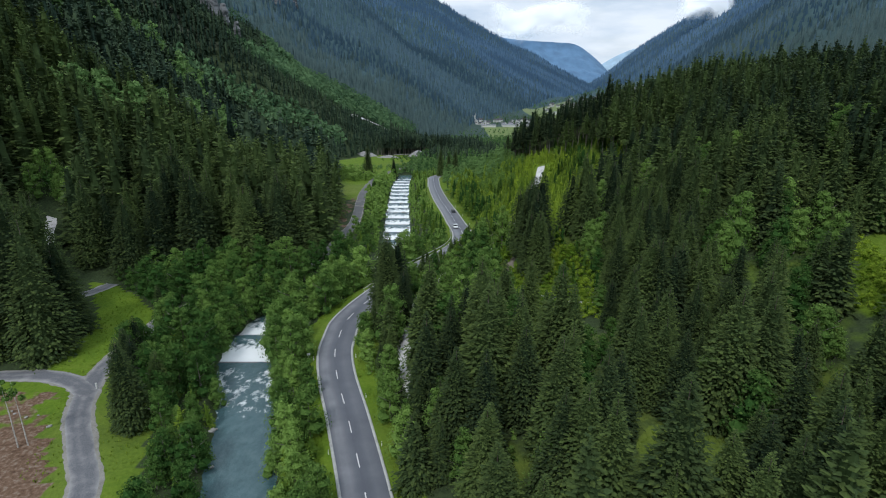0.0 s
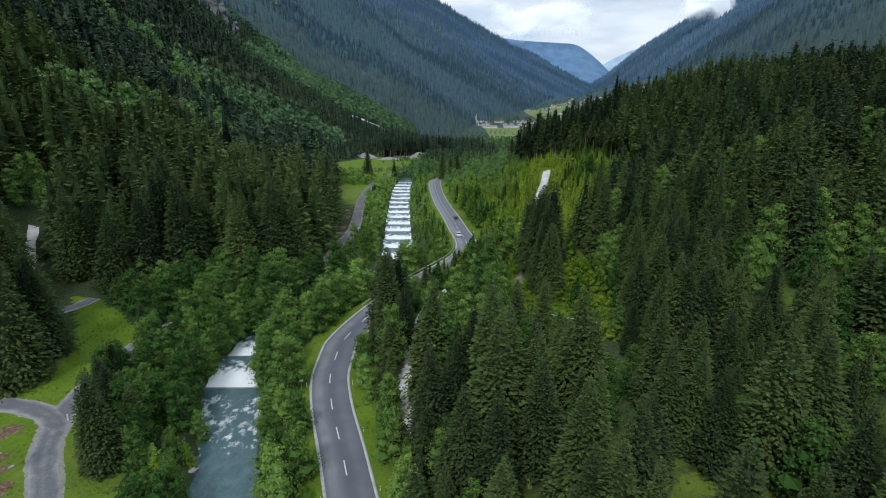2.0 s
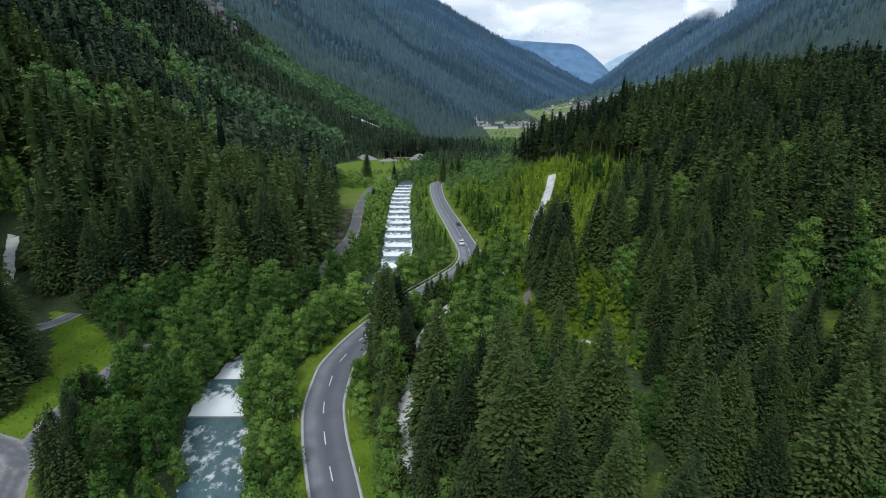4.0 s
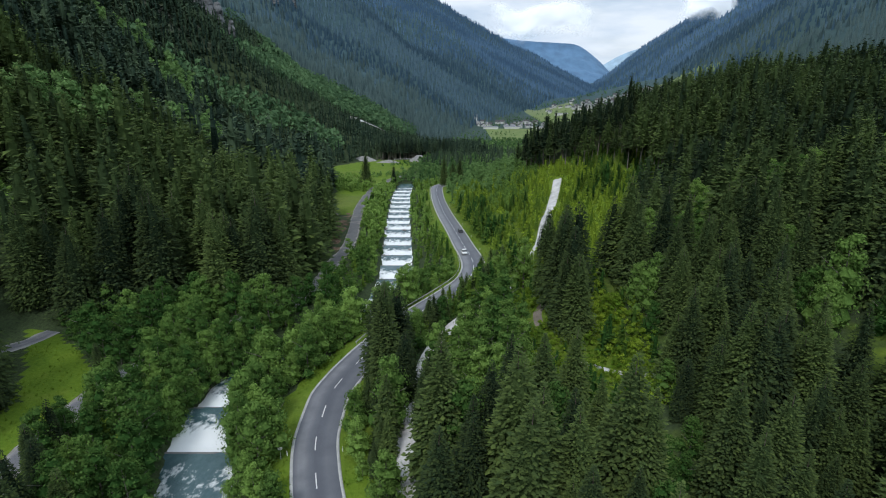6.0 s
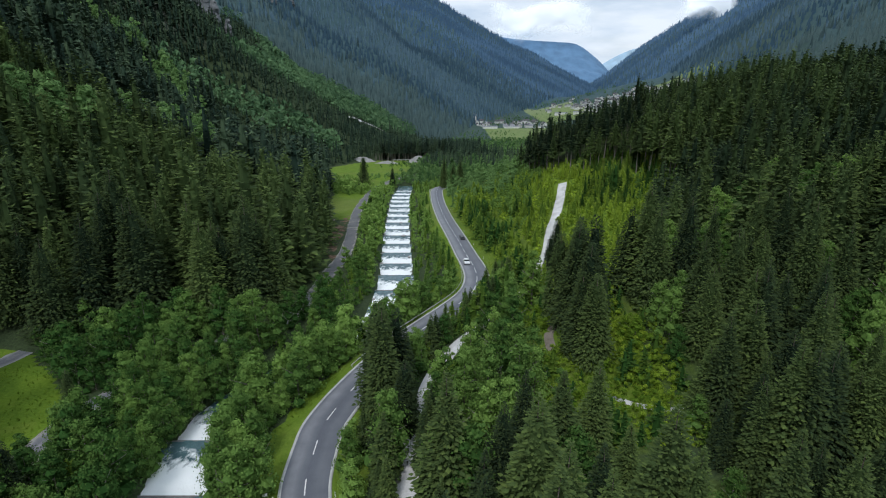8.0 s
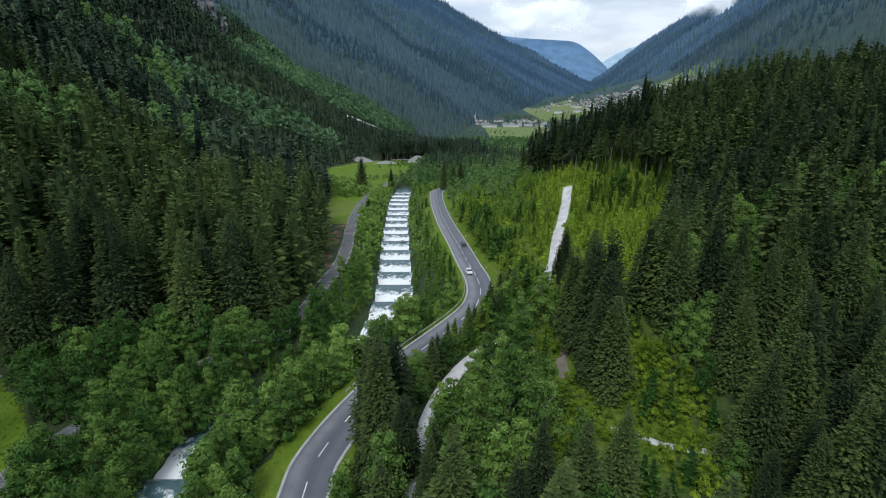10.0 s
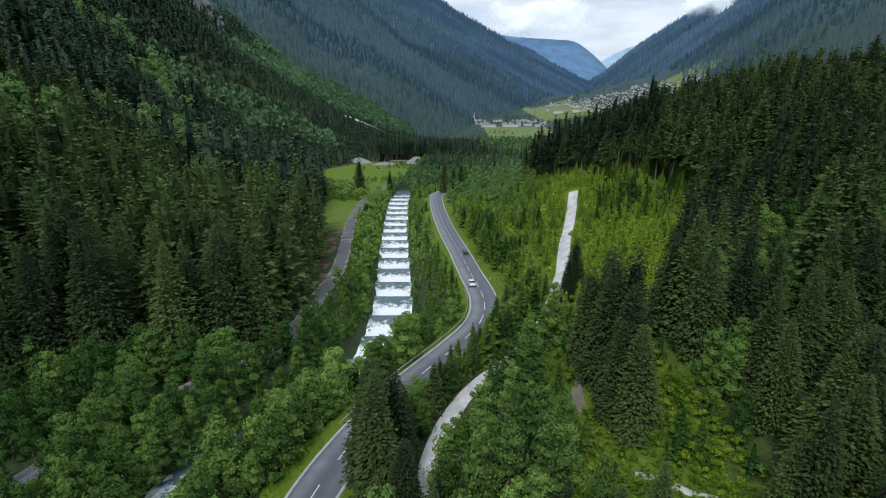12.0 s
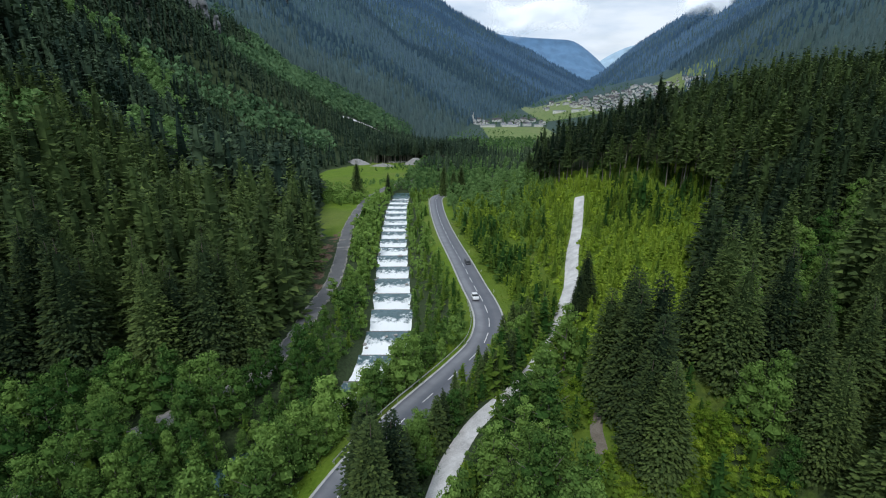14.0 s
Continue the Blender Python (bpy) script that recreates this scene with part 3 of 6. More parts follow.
def weir(y):
    cx, z = float(river_x(y)), float(river_z(y - 0.3))
    dx = float(river_x(y + 0.5) - river_x(y - 0.5))
    me = bpy.data.meshes.new("weir")
    bm = bmesh.new()
    bmesh.ops.create_cube(bm, size=1, matrix=Matrix.Diagonal((2 * RIVER_HALF + 2.4, 0.7, 1.6, 1)))
    bmesh.ops.bevel(bm, geom=bm.edges[:], offset=0.12, segments=2, affect="EDGES")
    bm.to_mesh(me)
    bm.free()
    me.materials.append(STONE)
    ob = new("weir", me)
    ob.matrix_world = pose(cx, y - 0.25, z - 0.78, 0, 0, 0)
    return tagged(ob, "low stone sill across the river with water pouring over", "weir", "sills across the river")


for y in WEIRS:
    weir(float(y))


# ---------- trees ----------
def rounded(V, T, tip, out, rough, seed):
    """Adds soft normals that follow the crown's form, jittered by spray, and turns the faces to agree with them."""
    rng = np.random.default_rng(seed)
    V, T, tip = np.array(V, float), np.array(T, int), np.array(tip, float)
    N = np.array(out, float)
    jit = rng.normal(0, rough, (len(T), 3))
    for c in range(3):
        N[T[:, c]] += jit
    N /= np.linalg.norm(N, axis=1, keepdims=True)
    face = np.cross(V[T[:, 1]] - V[T[:, 0]], V[T[:, 2]] - V[T[:, 0]])
    turn = (face * N[T].sum(1)).sum(1) < 0
    T[turn] = T[turn][:, ::-1]
    return V, T, tip, N


def spruce_mesh(seed, height, levels, sprays, size, bare=0.05, radius=0.2, quads=True, taper=0.85):
    """A spruce crown: whorls of drooping needle sprays over a ragged inner cone. Returns verts, tris, tip, normals."""
    rng = np.random.default_rng(seed)
    z0, R = height * bare, height * radius
    lobes = rng.uniform(0.05, 0.14), rng.uniform(0, 6.28)

    def reach(q, a):
        return R * np.maximum(1 - q, 0)**taper * (0.86 + 0.14 * np.minimum(1, q * 6)) * (1 + lobes[0] * np.sin(3 * a + lobes[1] + 5 * q))

    q = 1 - (1 - rng.uniform(0, 0.998, sprays))**0.58
    a = rng.uniform(0, 6.283, sprays)
    w = (q * levels + 0.5 * np.sin(a * 2 + seed) + rng.normal(0, 0.12, sprays)) % 1.0
    r = reach(q, a) * (0.6 + 0.42 * (1 - w)**1.3) * rng.normal(1, 0.1, sprays) + 0.05
    z = z0 + (height - z0) * q - 0.22 * r * (1 - q)
    d = np.stack([np.cos(a), np.sin(a), 0.85 * q - 0.52 + rng.normal(0, 0.22, sprays)], 1)
    d /= np.linalg.norm(d, axis=1, keepdims=True)
    turn = rng.normal(0, 0.35, sprays)
    s = np.stack([-np.sin(a + turn), np.cos(a + turn), rng.normal(0, 0.15, sprays)], 1)
    up = np.array((0, 0, 1.0))
    sz = (size * rng.uniform(0.65, 1.35, sprays) * np.clip(0.45 + r / R, 0.45, 1.0))[:, None]
    p = np.stack([r * np.cos(a), r * np.sin(a), z], 1) - d * sz * 0.3
    # Tip value falls from outer to inner sprays; the inner cone has none.
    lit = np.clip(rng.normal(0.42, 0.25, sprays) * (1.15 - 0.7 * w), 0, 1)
    k, wide = (4, 0.44) if quads else (3, 0.48)
    back, left, out, right = p - d * sz * 0.45, p + s * sz * wide - up * sz * 0.15, p + d * sz * (0.66 if quads else 0.85), p - s * sz * wide - up * sz * 0.15
    V = np.stack([back, left, out, right] if quads else [left, out, right], 1).reshape(-1, 3)
    i = np.arange(sprays)[:, None] * k
    T = np.concatenate([i + (0, 1, 2), i + (0, 2, 3)] if quads else [i + (0, 1, 2)])
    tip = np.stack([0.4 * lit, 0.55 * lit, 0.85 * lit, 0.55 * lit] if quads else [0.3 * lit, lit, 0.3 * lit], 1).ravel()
    jit = np.repeat(rng.normal(0, 0.22, (sprays, 3)), k, axis=0)
    # inner cone
    n, rings = (7, 7) if quads else (5, 4)
    qc, ac = np.meshgrid(np.linspace(0, 0.86, rings), np.arange(n) * 6.283 / n, indexing="ij")
    rc = reach(qc, ac) * 0.42 * rng.uniform(0.8, 1.15, qc.shape) + 0.04
    C = np.stack([rc * np.cos(ac), rc * np.sin(ac), z0 + (height - z0) * qc * 0.98], -1).reshape(-1, 3)
    j, m = np.meshgrid(np.arange(rings - 1), np.arange(n), indexing="ij")
    e, f = (j * n + m).ravel() + len(V), (j * n + (m + 1) % n).ravel() + len(V)
    T = np.concatenate([T, np.stack([e, f, f + n], 1), np.stack([e, f + n, e + n], 1)])
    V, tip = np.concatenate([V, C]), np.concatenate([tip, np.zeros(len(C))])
    rr = np.hypot(V[:, 0], V[:, 1])[:, None] + 0.05
    N = np.concatenate([V[:, :2] / rr * np.minimum(1, rr / 0.4), np.full((len(V), 1), 0.5)], 1)
    N[:len(jit)] += jit
    return rounded(V, T, tip, N, 0.0, seed)


def leaf_mesh(seed, height, spread, lumps, leaves, size, low=0.25, quads=True):
    """A broadleaf crown: uneven lumps clad with small leaf clusters, over a ragged inner mass."""
    rng = np.random.default_rng(seed)
    V, T, tip, out = [], [], [], []
    cents = []
    for k in range(lumps):
        q = (k + 0.5) / lumps
        zc = height * (low + (0.95 - low) * q)
        rr = spread * (0.85 - 0.65 * max(0, q - 0.35)) * rng.uniform(0.35, 0.62)
        off = spread * (0.62 - 0.45 * q) * rng.uniform(0.5, 1.0)
        a = k * 2.4 + rng.uniform(-0.5, 0.5)
        cents.append((np.array((off * math.cos(a), off * math.sin(a), zc - rr * 0.5)), rr))
    for c, rr in cents:
        for _ in range(leaves // lumps):
            d = rng.normal(size=3)
            d[2] = abs(d[2]) * 0.9 - 0.25
            d /= np.linalg.norm(d)
            p = c + d * rr * np.array((1, 1, 0.95)) * rng.uniform(0.72, 1.12)
            nrm = d + rng.normal(size=3) * 0.42
            nrm /= np.linalg.norm(nrm)
            s1 = np.cross(nrm, rng.normal(size=3))
            s1 /= np.linalg.norm(s1)
            s2 = np.cross(nrm, s1)
            w = size * rng.uniform(0.6, 1.35)
            i = len(V)
            V.extend((p - s1 * w * 0.6, p - s2 * w * 0.45 - nrm * w * 0.12, p + s1 * w * 0.6, p + s2 * w * 0.45 + nrm * w * 0.1))
            T.extend(((i, i + 1, i + 2), (i, i + 2, i + 3)) if quads else ((i, i + 1, i + 2),))
            if not quads:
                V.pop()
            # Upward leaves of each lump are coloured lighter, as if lit from above.
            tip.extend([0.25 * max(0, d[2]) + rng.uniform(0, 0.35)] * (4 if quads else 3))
            out.extend([d + np.array((c[0], c[1], 0)) / spread * 0.5 + np.array((0, 0, 0.25))] * (4 if quads else 3))
        # inner mass
        base, n, rings = len(V), 5, 3
        for r in range(rings):
            th = math.pi * (r + 0.5) / rings
            for j in range(n):
                a = 6.283 * j / n + r * 0.5
                k2 = rr * 0.62 * rng.uniform(0.8, 1.1)
                V.append(c + k2 * np.array((math.sin(th) * math.cos(a), math.sin(th) * math.sin(a), math.cos(th))))
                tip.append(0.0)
                out.append(V[-1] - c)
        for r in range(rings - 1):
            for j in range(n):
                a, b = base + r * n + j, base + r * n + (j + 1) % n
                T.append((a, a + n, b + n)), T.append((a, b + n, b))
    return rounded(V, T, tip, out, 0.28, seed)


def trunk_mesh(seed, height, r0, mat, limbs=0):
    rng = np.random.default_rng(seed)
    V, T = [], []

    def tube(a, b, ra, rb, n=6):
        a, b = np.array(a, float), np.array(b, float)
        d = (b - a) / np.linalg.norm(b - a)
        s = np.cross(d, (0.3, 0.9, 0.2))
        s /= np.linalg.norm(s)
        u = np.cross(d, s)
        i = len(V)
        for p, r in ((a, ra), (b, rb)):
            for j in range(n):
                V.append(p + r * (s * math.cos(6.283 * j / n) + u * math.sin(6.283 * j / n)))
        for j in range(n):
            k = (j + 1) % n
            T.append((i + j, i + k, i + n + k)), T.append((i + j, i + n + k, i + n + j))

    bend = rng.normal(size=2) * height * 0.012
    mid = (bend[0], bend[1], height * 0.5)
    tube((0, 0, -0.6), (0, 0, 0.4), r0 * 1.5, r0 * 1.05)
    tube((0, 0, 0.4), mid, r0 * 1.05, r0 * 0.6)
    tube(mid, (0, 0, height * 0.96), r0 * 0.6, r0 * 0.1)
    for k in range(limbs):
        a = 2.4 * k + rng.uniform(-0.4, 0.4)
        z = height * (0.25 + 0.4 * k / max(1, limbs))
        L = height * rng.uniform(0.2, 0.3)
        tube((bend[0] * 0.5, bend[1] * 0.5, z), (L * math.cos(a), L * math.sin(a), z + L * 0.8), r0 * 0.4, r0 * 0.1, 5)
    return mesh_of("trunk", np.array(V), np.array(T), mat, None, True)


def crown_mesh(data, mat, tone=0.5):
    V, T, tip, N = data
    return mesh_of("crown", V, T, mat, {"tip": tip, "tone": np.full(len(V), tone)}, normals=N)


def scatter(x0, x1, y0, y1, gap, seed, keep=None):
    """Jittered places on a grid, thinned by keep(x, y)."""
    rng = np.random.default_rng(seed)
    xs, ys = np.meshgrid(np.arange(x0, x1, gap), np.arange(y0, y1, gap))
    xs, ys = xs.ravel() + rng.uniform(-0.48, 0.48, xs.size) * gap, ys.ravel() + rng.uniform(-0.48, 0.48, ys.size) * gap
    ok = np.ones(xs.size, bool) if keep is None else keep(xs, ys)
    return np.stack([xs[ok], ys[ok]], 1)


def mass(name, protos, places, scales, tones, mat, label, category, seed=0, sink=0.3, lean=0.03):
    """Many plants joined into one object."""
    if not len(places):
        return None
    rng = np.random.default_rng(seed)
    VV, TT, AA, BB, NN, base = [], [], [], [], [], 0
    z = mesh_z(places[:, 0], places[:, 1]) - sink
    pick = rng.integers(0, len(protos), len(places))
    for k, (V, T, tip, N) in enumerate(protos):
        idx = np.where(pick == k)[0]
        if not len(idx):
            continue
        ang = rng.uniform(0, 6.283, len(idx))
        s = scales[idx]
        wide = s * rng.uniform(0.85, 1.15, len(idx))
        c, sn = np.cos(ang)[:, None], np.sin(ang)[:, None]
        X = (V[:, 0] * c - V[:, 1] * sn) * wide[:, None] + places[idx, 0][:, None] + V[:, 2] * s[:, None] * rng.normal(0, lean, len(idx))[:, None]
        Y = (V[:, 0] * sn + V[:, 1] * c) * wide[:, None] + places[idx, 1][:, None]
        Z = V[:, 2] * s[:, None] + z[idx][:, None]
        VV.append(np.stack([X, Y, Z], -1).reshape(-1, 3))
        TT.append((T[None] + (np.arange(len(idx)) * len(V))[:, None, None] + base).reshape(-1, 3))
        NN.append(np.stack([N[:, 0] * c - N[:, 1] * sn, N[:, 0] * sn + N[:, 1] * c, np.broadcast_to(N[:, 2], X.shape)], -1).reshape(-1, 3))
        AA.append(np.tile(tip, len(idx)))
        BB.append(np.repeat(tones[idx], len(V)))
        base += len(idx) * len(V)
    me = mesh_of(name, np.concatenate(VV), np.concatenate(TT), mat, {"tip": np.concatenate(AA), "tone": np.concatenate(BB)}, normals=np.concatenate(NN))
    return tagged(new(name, me), label, category, kind="stuff")


def stem(height, r0):
    """A bare stem for joined stands."""
    a = np.arange(5) * 1.2566
    ring = lambda r, z: np.stack([r * np.cos(a), r * np.sin(a), np.full(5, z)], 1)
    V = np.concatenate([ring(r0 * 1.2, -1.0), ring(r0 * 0.6, height)])
    T = [t for j in range(5) for t in ((j, (j + 1) % 5, 5 + (j + 1) % 5), (j, 5 + (j + 1) % 5, 5 + j))]
    return rounded(V, T, np.zeros(10), V * (1, 1, 0) / r0, 0.0, 0)


def clear_of_ways(x, y, road_gap, river_gap, lane_gap):
    a = np.abs(x - road_x(np.minimum(y, 418))) > road_gap
    a |= y > 425
    r = (np.abs(x - river_x(np.minimum(y, 470))) > RIVER_HALF + river_gap) | (y > 445)
    return a & r & (lane_distance(x, y) > lane_gap)


def in_sight(x, y, z=10):
    """The stretch of the valley that matters: a wedge that opens down the valley."""
    return (np.abs(x + 2) < 26 + 0.84 * np.maximum(y, 0)) & (y > 36)


def tone_of(x, y, seed):
    rng = np.random.default_rng(seed)
    return np.clip(0.42 + fbm(x, y, 60, seed, 3) * 0.6 + rng.normal(0, 0.27, len(x)), 0, 1)


# where the tall spruces stand
lane_x = curve((168, -44), (180, -42.5), (190, -41), (205, -40.4), (232, -39.4), (275, -42.8), (317, -46.8), (361, -48))


def left_woods(x, y):
    v = left_toe(y) - x
    woods = v > 3
    woods |= (x < meadow_w(y) - 2) & (y > 102) & (y < 150)
    woods |= (y > 168) & (y < 300) & (x < lane_x(y) - np.interp(y, (168, 220, 232, 275, 300), (4, 4, 8, 9.5, 11)))
    woods &= ~((np.hypot((x + 118) / 10, (y - 300) / 14) < 1))
    woods &= (np.abs(x + 0.743 * y) > 6) | (y < 135) | (y > 184)
    woods &= np.hypot((x + 133) / 11, (y - 187) / 10) > 1
    return woods & in_sight(x, y) & clear_of_ways(x, y, 8, 8, 2.0) & ~is_meadow(x, y)


def right_woods(x, y):
    u = x - right_foot(y)
    edge = np.interp(y, (30, 95, 101, 105, 115, 132, 146, 150, 158, 172, 185, 203, 212, 235, 255, 275, 296, 312, 330, 370, 420), (-5, -3, 3, 24, 36, 36, 34, 36, 41, 48, 54, 63, 69, 76, 73, 66, 54, 44, 38, 44, 70))
    woods = (x > edge + 3 * vnoise(x, y, 12, 5)) & (u > 6)
    woods &= y < 405 + 0.25 * x
    woods &= (np.hypot((x - 25) / 6, (y - 105) / 10) > 1) & (np.hypot(x - 60, y - 109) > 8)
    woods &= (np.abs(x - 0.525 * y) > 6) | (y > 66) | (y < 52)
    woods &= (np.abs(x - 0.86 * y) > 6.5 - 1.5 * (y < 90)) | (y < 74) | (y > 112)
    return woods & in_sight(x, y) & clear_of_ways(x, y, 8, 8, 2.2) & (~is_meadow(x, y) | ((y > 225) & (y < 332)))


track_x = curve((84, -6.6), (99, -7.5), (107, -8.2), (118, -7.2), (129.5, -5.6), (138.5, -3.2), (146, 0.2), (151.3, 4), (158, 10), (170, 17), (182, 22), (194.5, 26.4))


def bank_trees(x, y):
    """Alders and willows on both banks and between river, lane and road."""
    xr, xd = river_x(np.minimum(y, 470)), road_x(np.minimum(y, 418))
    over = 1.3 * (1 - smooth(104, 114, y))
    left = (x < xr - RIVER_HALF - 1.2 + over) & (x > np.maximum(left_toe(y) - 3, xr - 70))
    left &= (x > meadow_e(y) + 1.5) | (y > 152)
    left &= (x > lane_x(np.clip(y, 168, 361)) + 4.2) | (y < 166) | (y > 374)
    mid = (x > xr + RIVER_HALF + 1.2 - over) & (x < xd - 6.2)
    low = (y > 40) & (y < 166) & (x > xd + 6.5) & (x < np.interp(y, (40, 95, 103, 111, 115, 150, 166), (-6, -4, 2, 15, 20.5, 20.5, 28)))
    return (left | mid | low) & (y < 455) & in_sight(x, y) & clear_of_ways(x, y, 6.2, 1.0 - over, 0.8) & ((lane_distance(x, y) > np.where(x < track_x(y), 1.2, 4.4)) | (y < 122) | (y > 160) | (x < -20)) & ~is_meadow(x, y)


def far_leafy(x, y):
    xd = road_x(np.minimum(y, 418))
    a = (y > 300) & (y < 430) & (x > xd + 7) & (x < np.interp(y, (300, 330, 430), (30, 52, 90)))
    b = (y >= 425) & (y < 700) & (x > -34 + 0.05 * (y - 480)) & (x < 60 + 0.3 * (y - 425))
    return (a | b) & clear_of_ways(x, y, 7, 1.0, 1.5)


def clearing(x, y):
    return (y > 156) & (y < 335) & (x > road_x(y) + 8) & (x < clearing_e(y) + 2 - 7 * smooth(240, 262, y)) & clear_of_ways(x, y, 8, 2, 0.6)


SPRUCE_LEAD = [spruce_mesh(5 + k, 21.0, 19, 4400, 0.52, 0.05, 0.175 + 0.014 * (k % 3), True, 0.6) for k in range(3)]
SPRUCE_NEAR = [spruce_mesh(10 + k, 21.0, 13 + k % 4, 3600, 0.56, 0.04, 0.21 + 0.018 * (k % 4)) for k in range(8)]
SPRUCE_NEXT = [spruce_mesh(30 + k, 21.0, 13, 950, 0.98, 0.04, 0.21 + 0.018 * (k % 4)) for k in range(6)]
SPRUCE_MID = [spruce_mesh(40 + k, 21.0, 11, 400, 1.45, 0.02, 0.205 + 0.018 * (k % 4), False) for k in range(6)]
SPRUCE_BROW = [spruce_mesh(55 + k, 21.0, 9, 170, 2.0, 0.02, 0.2 + 0.016 * (k % 3), False) for k in range(5)]
SPRUCE_BROAD = [spruce_mesh(65 + k, 21.0, 8, 70, 2.6, 0.0, 0.22, False) for k in range(4)]
SPRUCE_FAR = [spruce_mesh(60 + k, 21.0, 8, 110, 2.4, -0.05, 0.19 + 0.012 * k, False) for k in range(6)]
SPRUCE_BARE = [spruce_mesh(70 + k, 23.0, 9, 300, 1.4, 0.4, 0.165, False) for k in range(4)]
ALDER_SLIM = [leaf_mesh(180 + k, 9.2, 2.6, 15, 1600, 0.19, 0.14) for k in range(4)]
ALDER_NEAR = [leaf_mesh(80 + k, 9.0, 3.5, 16, 1600, 0.225, 0.16) for k in range(6)]
ALDER_MID = [leaf_mesh(95 + k, 7.0, 2.9, 8, 330, 0.5, 0.16, False) for k in range(5)]
ALDER_FAR = [leaf_mesh(105 + k, 7.0, 3.0, 4, 84, 1.15, 0.2, False) for k in range(5)]
FINE_BUSH = [leaf_mesh(130 + k, 2.2, 1.4, 4, 200, 0.2, 0.1, False) for k in range(4)]
YOUNG_FIR = [spruce_mesh(150 + k, 5.0, 7, 80, 0.62, 0.02, 0.23 + 0.02 * k, False) for k in range(4)]
BUSH = [leaf_mesh(120 + k, 2.0, 1.3, 2, 34, 0.55, 0.1) for k in range(4)]


def single_trees(name, protos, leaf_mat, bark, places, scales, label, category, group, height, r0, limbs, seed, tone=0.5):
    rng = np.random.default_rng(seed)
    kinds = []
    for k, d in enumerate(protos):
        kinds.append((crown_mesh(d, leaf_mat, tone), trunk_mesh(seed + k, height, r0, bark, limbs)))
    zs = mesh_z(places[:, 0], places[:, 1])
    for (x, y), s, z in zip(places, scales, zs):
        cr, tr = kinds[rng.integers(0, len(kinds))]
        top = tagged(new(name), label, category, group)
        top.matrix_world = Matrix.LocRotScale((x, y, z - 0.15), Euler((rng.normal(0, 0.015), rng.normal(0, 0.015), rng.uniform(0, 6.28))), (s * rng.uniform(0.88, 1.12),) * 2 + (s,))
        part("trunk", tr, top)
        part("crown", cr, top)


def heights(n, mean, spread, seed):
    return np.clip(np.random.default_rng(seed).normal(mean, spread, n), mean * 0.55, mean * 1.45)


def tall_noise(p, s):
    return 1 + 0.35 * fbm(p[:, 0], p[:, 1], 30, s, 2)


# tall pair of spruces beside the road's bend, and a group at the meadow
lead = np.array([(-12.8, 121.0), (-11.0, 126.0), (-14.6, 128.0), (-9.0, 117.0), (-54.0, 81.5), (-58.0, 88.0), (-51.5, 87.0), (-71.5, 128.0),
                 (-62.5, 97.0), (-64.5, 104.0), (-59.0, 93.5), (-54.5, 399.0), (-40.0, 448.0), (-2.0, 408.0),
                 (22.8, 131.0), (23.2, 125.5), (21.6, 137.0), (23.8, 142.5), (25.0, 136.5), (21.2, 128.5), (24.8, 147.0), (20.8, 143.0), (29.0, 187.0), (26.5, 183.5),
                 (38, 101), (43, 105), (40.5, 109), (36, 96.5), (46, 100), (33, 99.5), (4.5, 404), (9, 416), (-37.5, 419)])
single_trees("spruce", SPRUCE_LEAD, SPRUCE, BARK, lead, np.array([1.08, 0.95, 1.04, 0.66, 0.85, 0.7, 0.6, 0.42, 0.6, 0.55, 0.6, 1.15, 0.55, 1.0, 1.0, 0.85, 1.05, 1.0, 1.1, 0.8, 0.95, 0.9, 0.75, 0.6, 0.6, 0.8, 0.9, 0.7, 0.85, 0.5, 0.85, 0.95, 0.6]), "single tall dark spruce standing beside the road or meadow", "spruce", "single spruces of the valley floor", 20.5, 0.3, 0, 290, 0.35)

# small spruces lining the gravel track above the road
pk = scatter(-20, 2, 78, 118, 3.5, 61, lambda x, y: (x > road_x(y) + 8) & (x < track_x(np.maximum(y, 84)) + 4) & (lane_distance(x, y) > 0.25))
pk = np.concatenate([pk, scatter(-9, 3, 66, 113, 2.9, 63, lambda x, y: (x > track_x(np.maximum(y, 84)) + 1.9) & (x < track_x(np.maximum(y, 84)) + 6.5))])
single_trees("spruce", SPRUCE_NEXT, SPRUCE, BARK, pk, heights(len(pk), 0.45, 0.1, 62), "small spruce between the road and a gravel track", "spruce", "small spruces along the gravel track", 20.5, 0.3, 0, 295)

pn = scatter(-22, 22, 126, 186, 2.3, 64, lambda x, y: (x > road_x(y) + 5.4 + 0.06 * (y - 126) * (y < 160)) & (x < np.where(y < 146, track_x(y) - 3.0, road_x(y) + 13)) & (lane_distance(x, y) > 1.5))
odd = np.random.default_rng(66).uniform(size=len(pn)) < 0.4
single_trees("spruce", SPRUCE_NEXT, SPRUCE, BARK, pn[~odd], heights((~odd).sum(), 0.39, 0.06, 65), "small bushy spruce on the inner side of the road's bend", "spruce", "small spruces inside the bend", 20.5, 0.3, 0, 297, 0.7)
single_trees("alder", ALDER_NEAR, ALDER, PALE_BARK, pn[odd], heights(odd.sum(), 0.78, 0.12, 67), "young leafy alder on the inner side of the road's bend", "alder", "young alders inside the bend", 8.0, 0.16, 4, 547, 0.4)

# right bank woods
pr = scatter(-20, 420, 38, 470, 5.6, 7, right_woods)
pr = pr[np.argsort(np.hypot(pr[:, 0] - 26, 0.75 * (pr[:, 1] - 100)))]
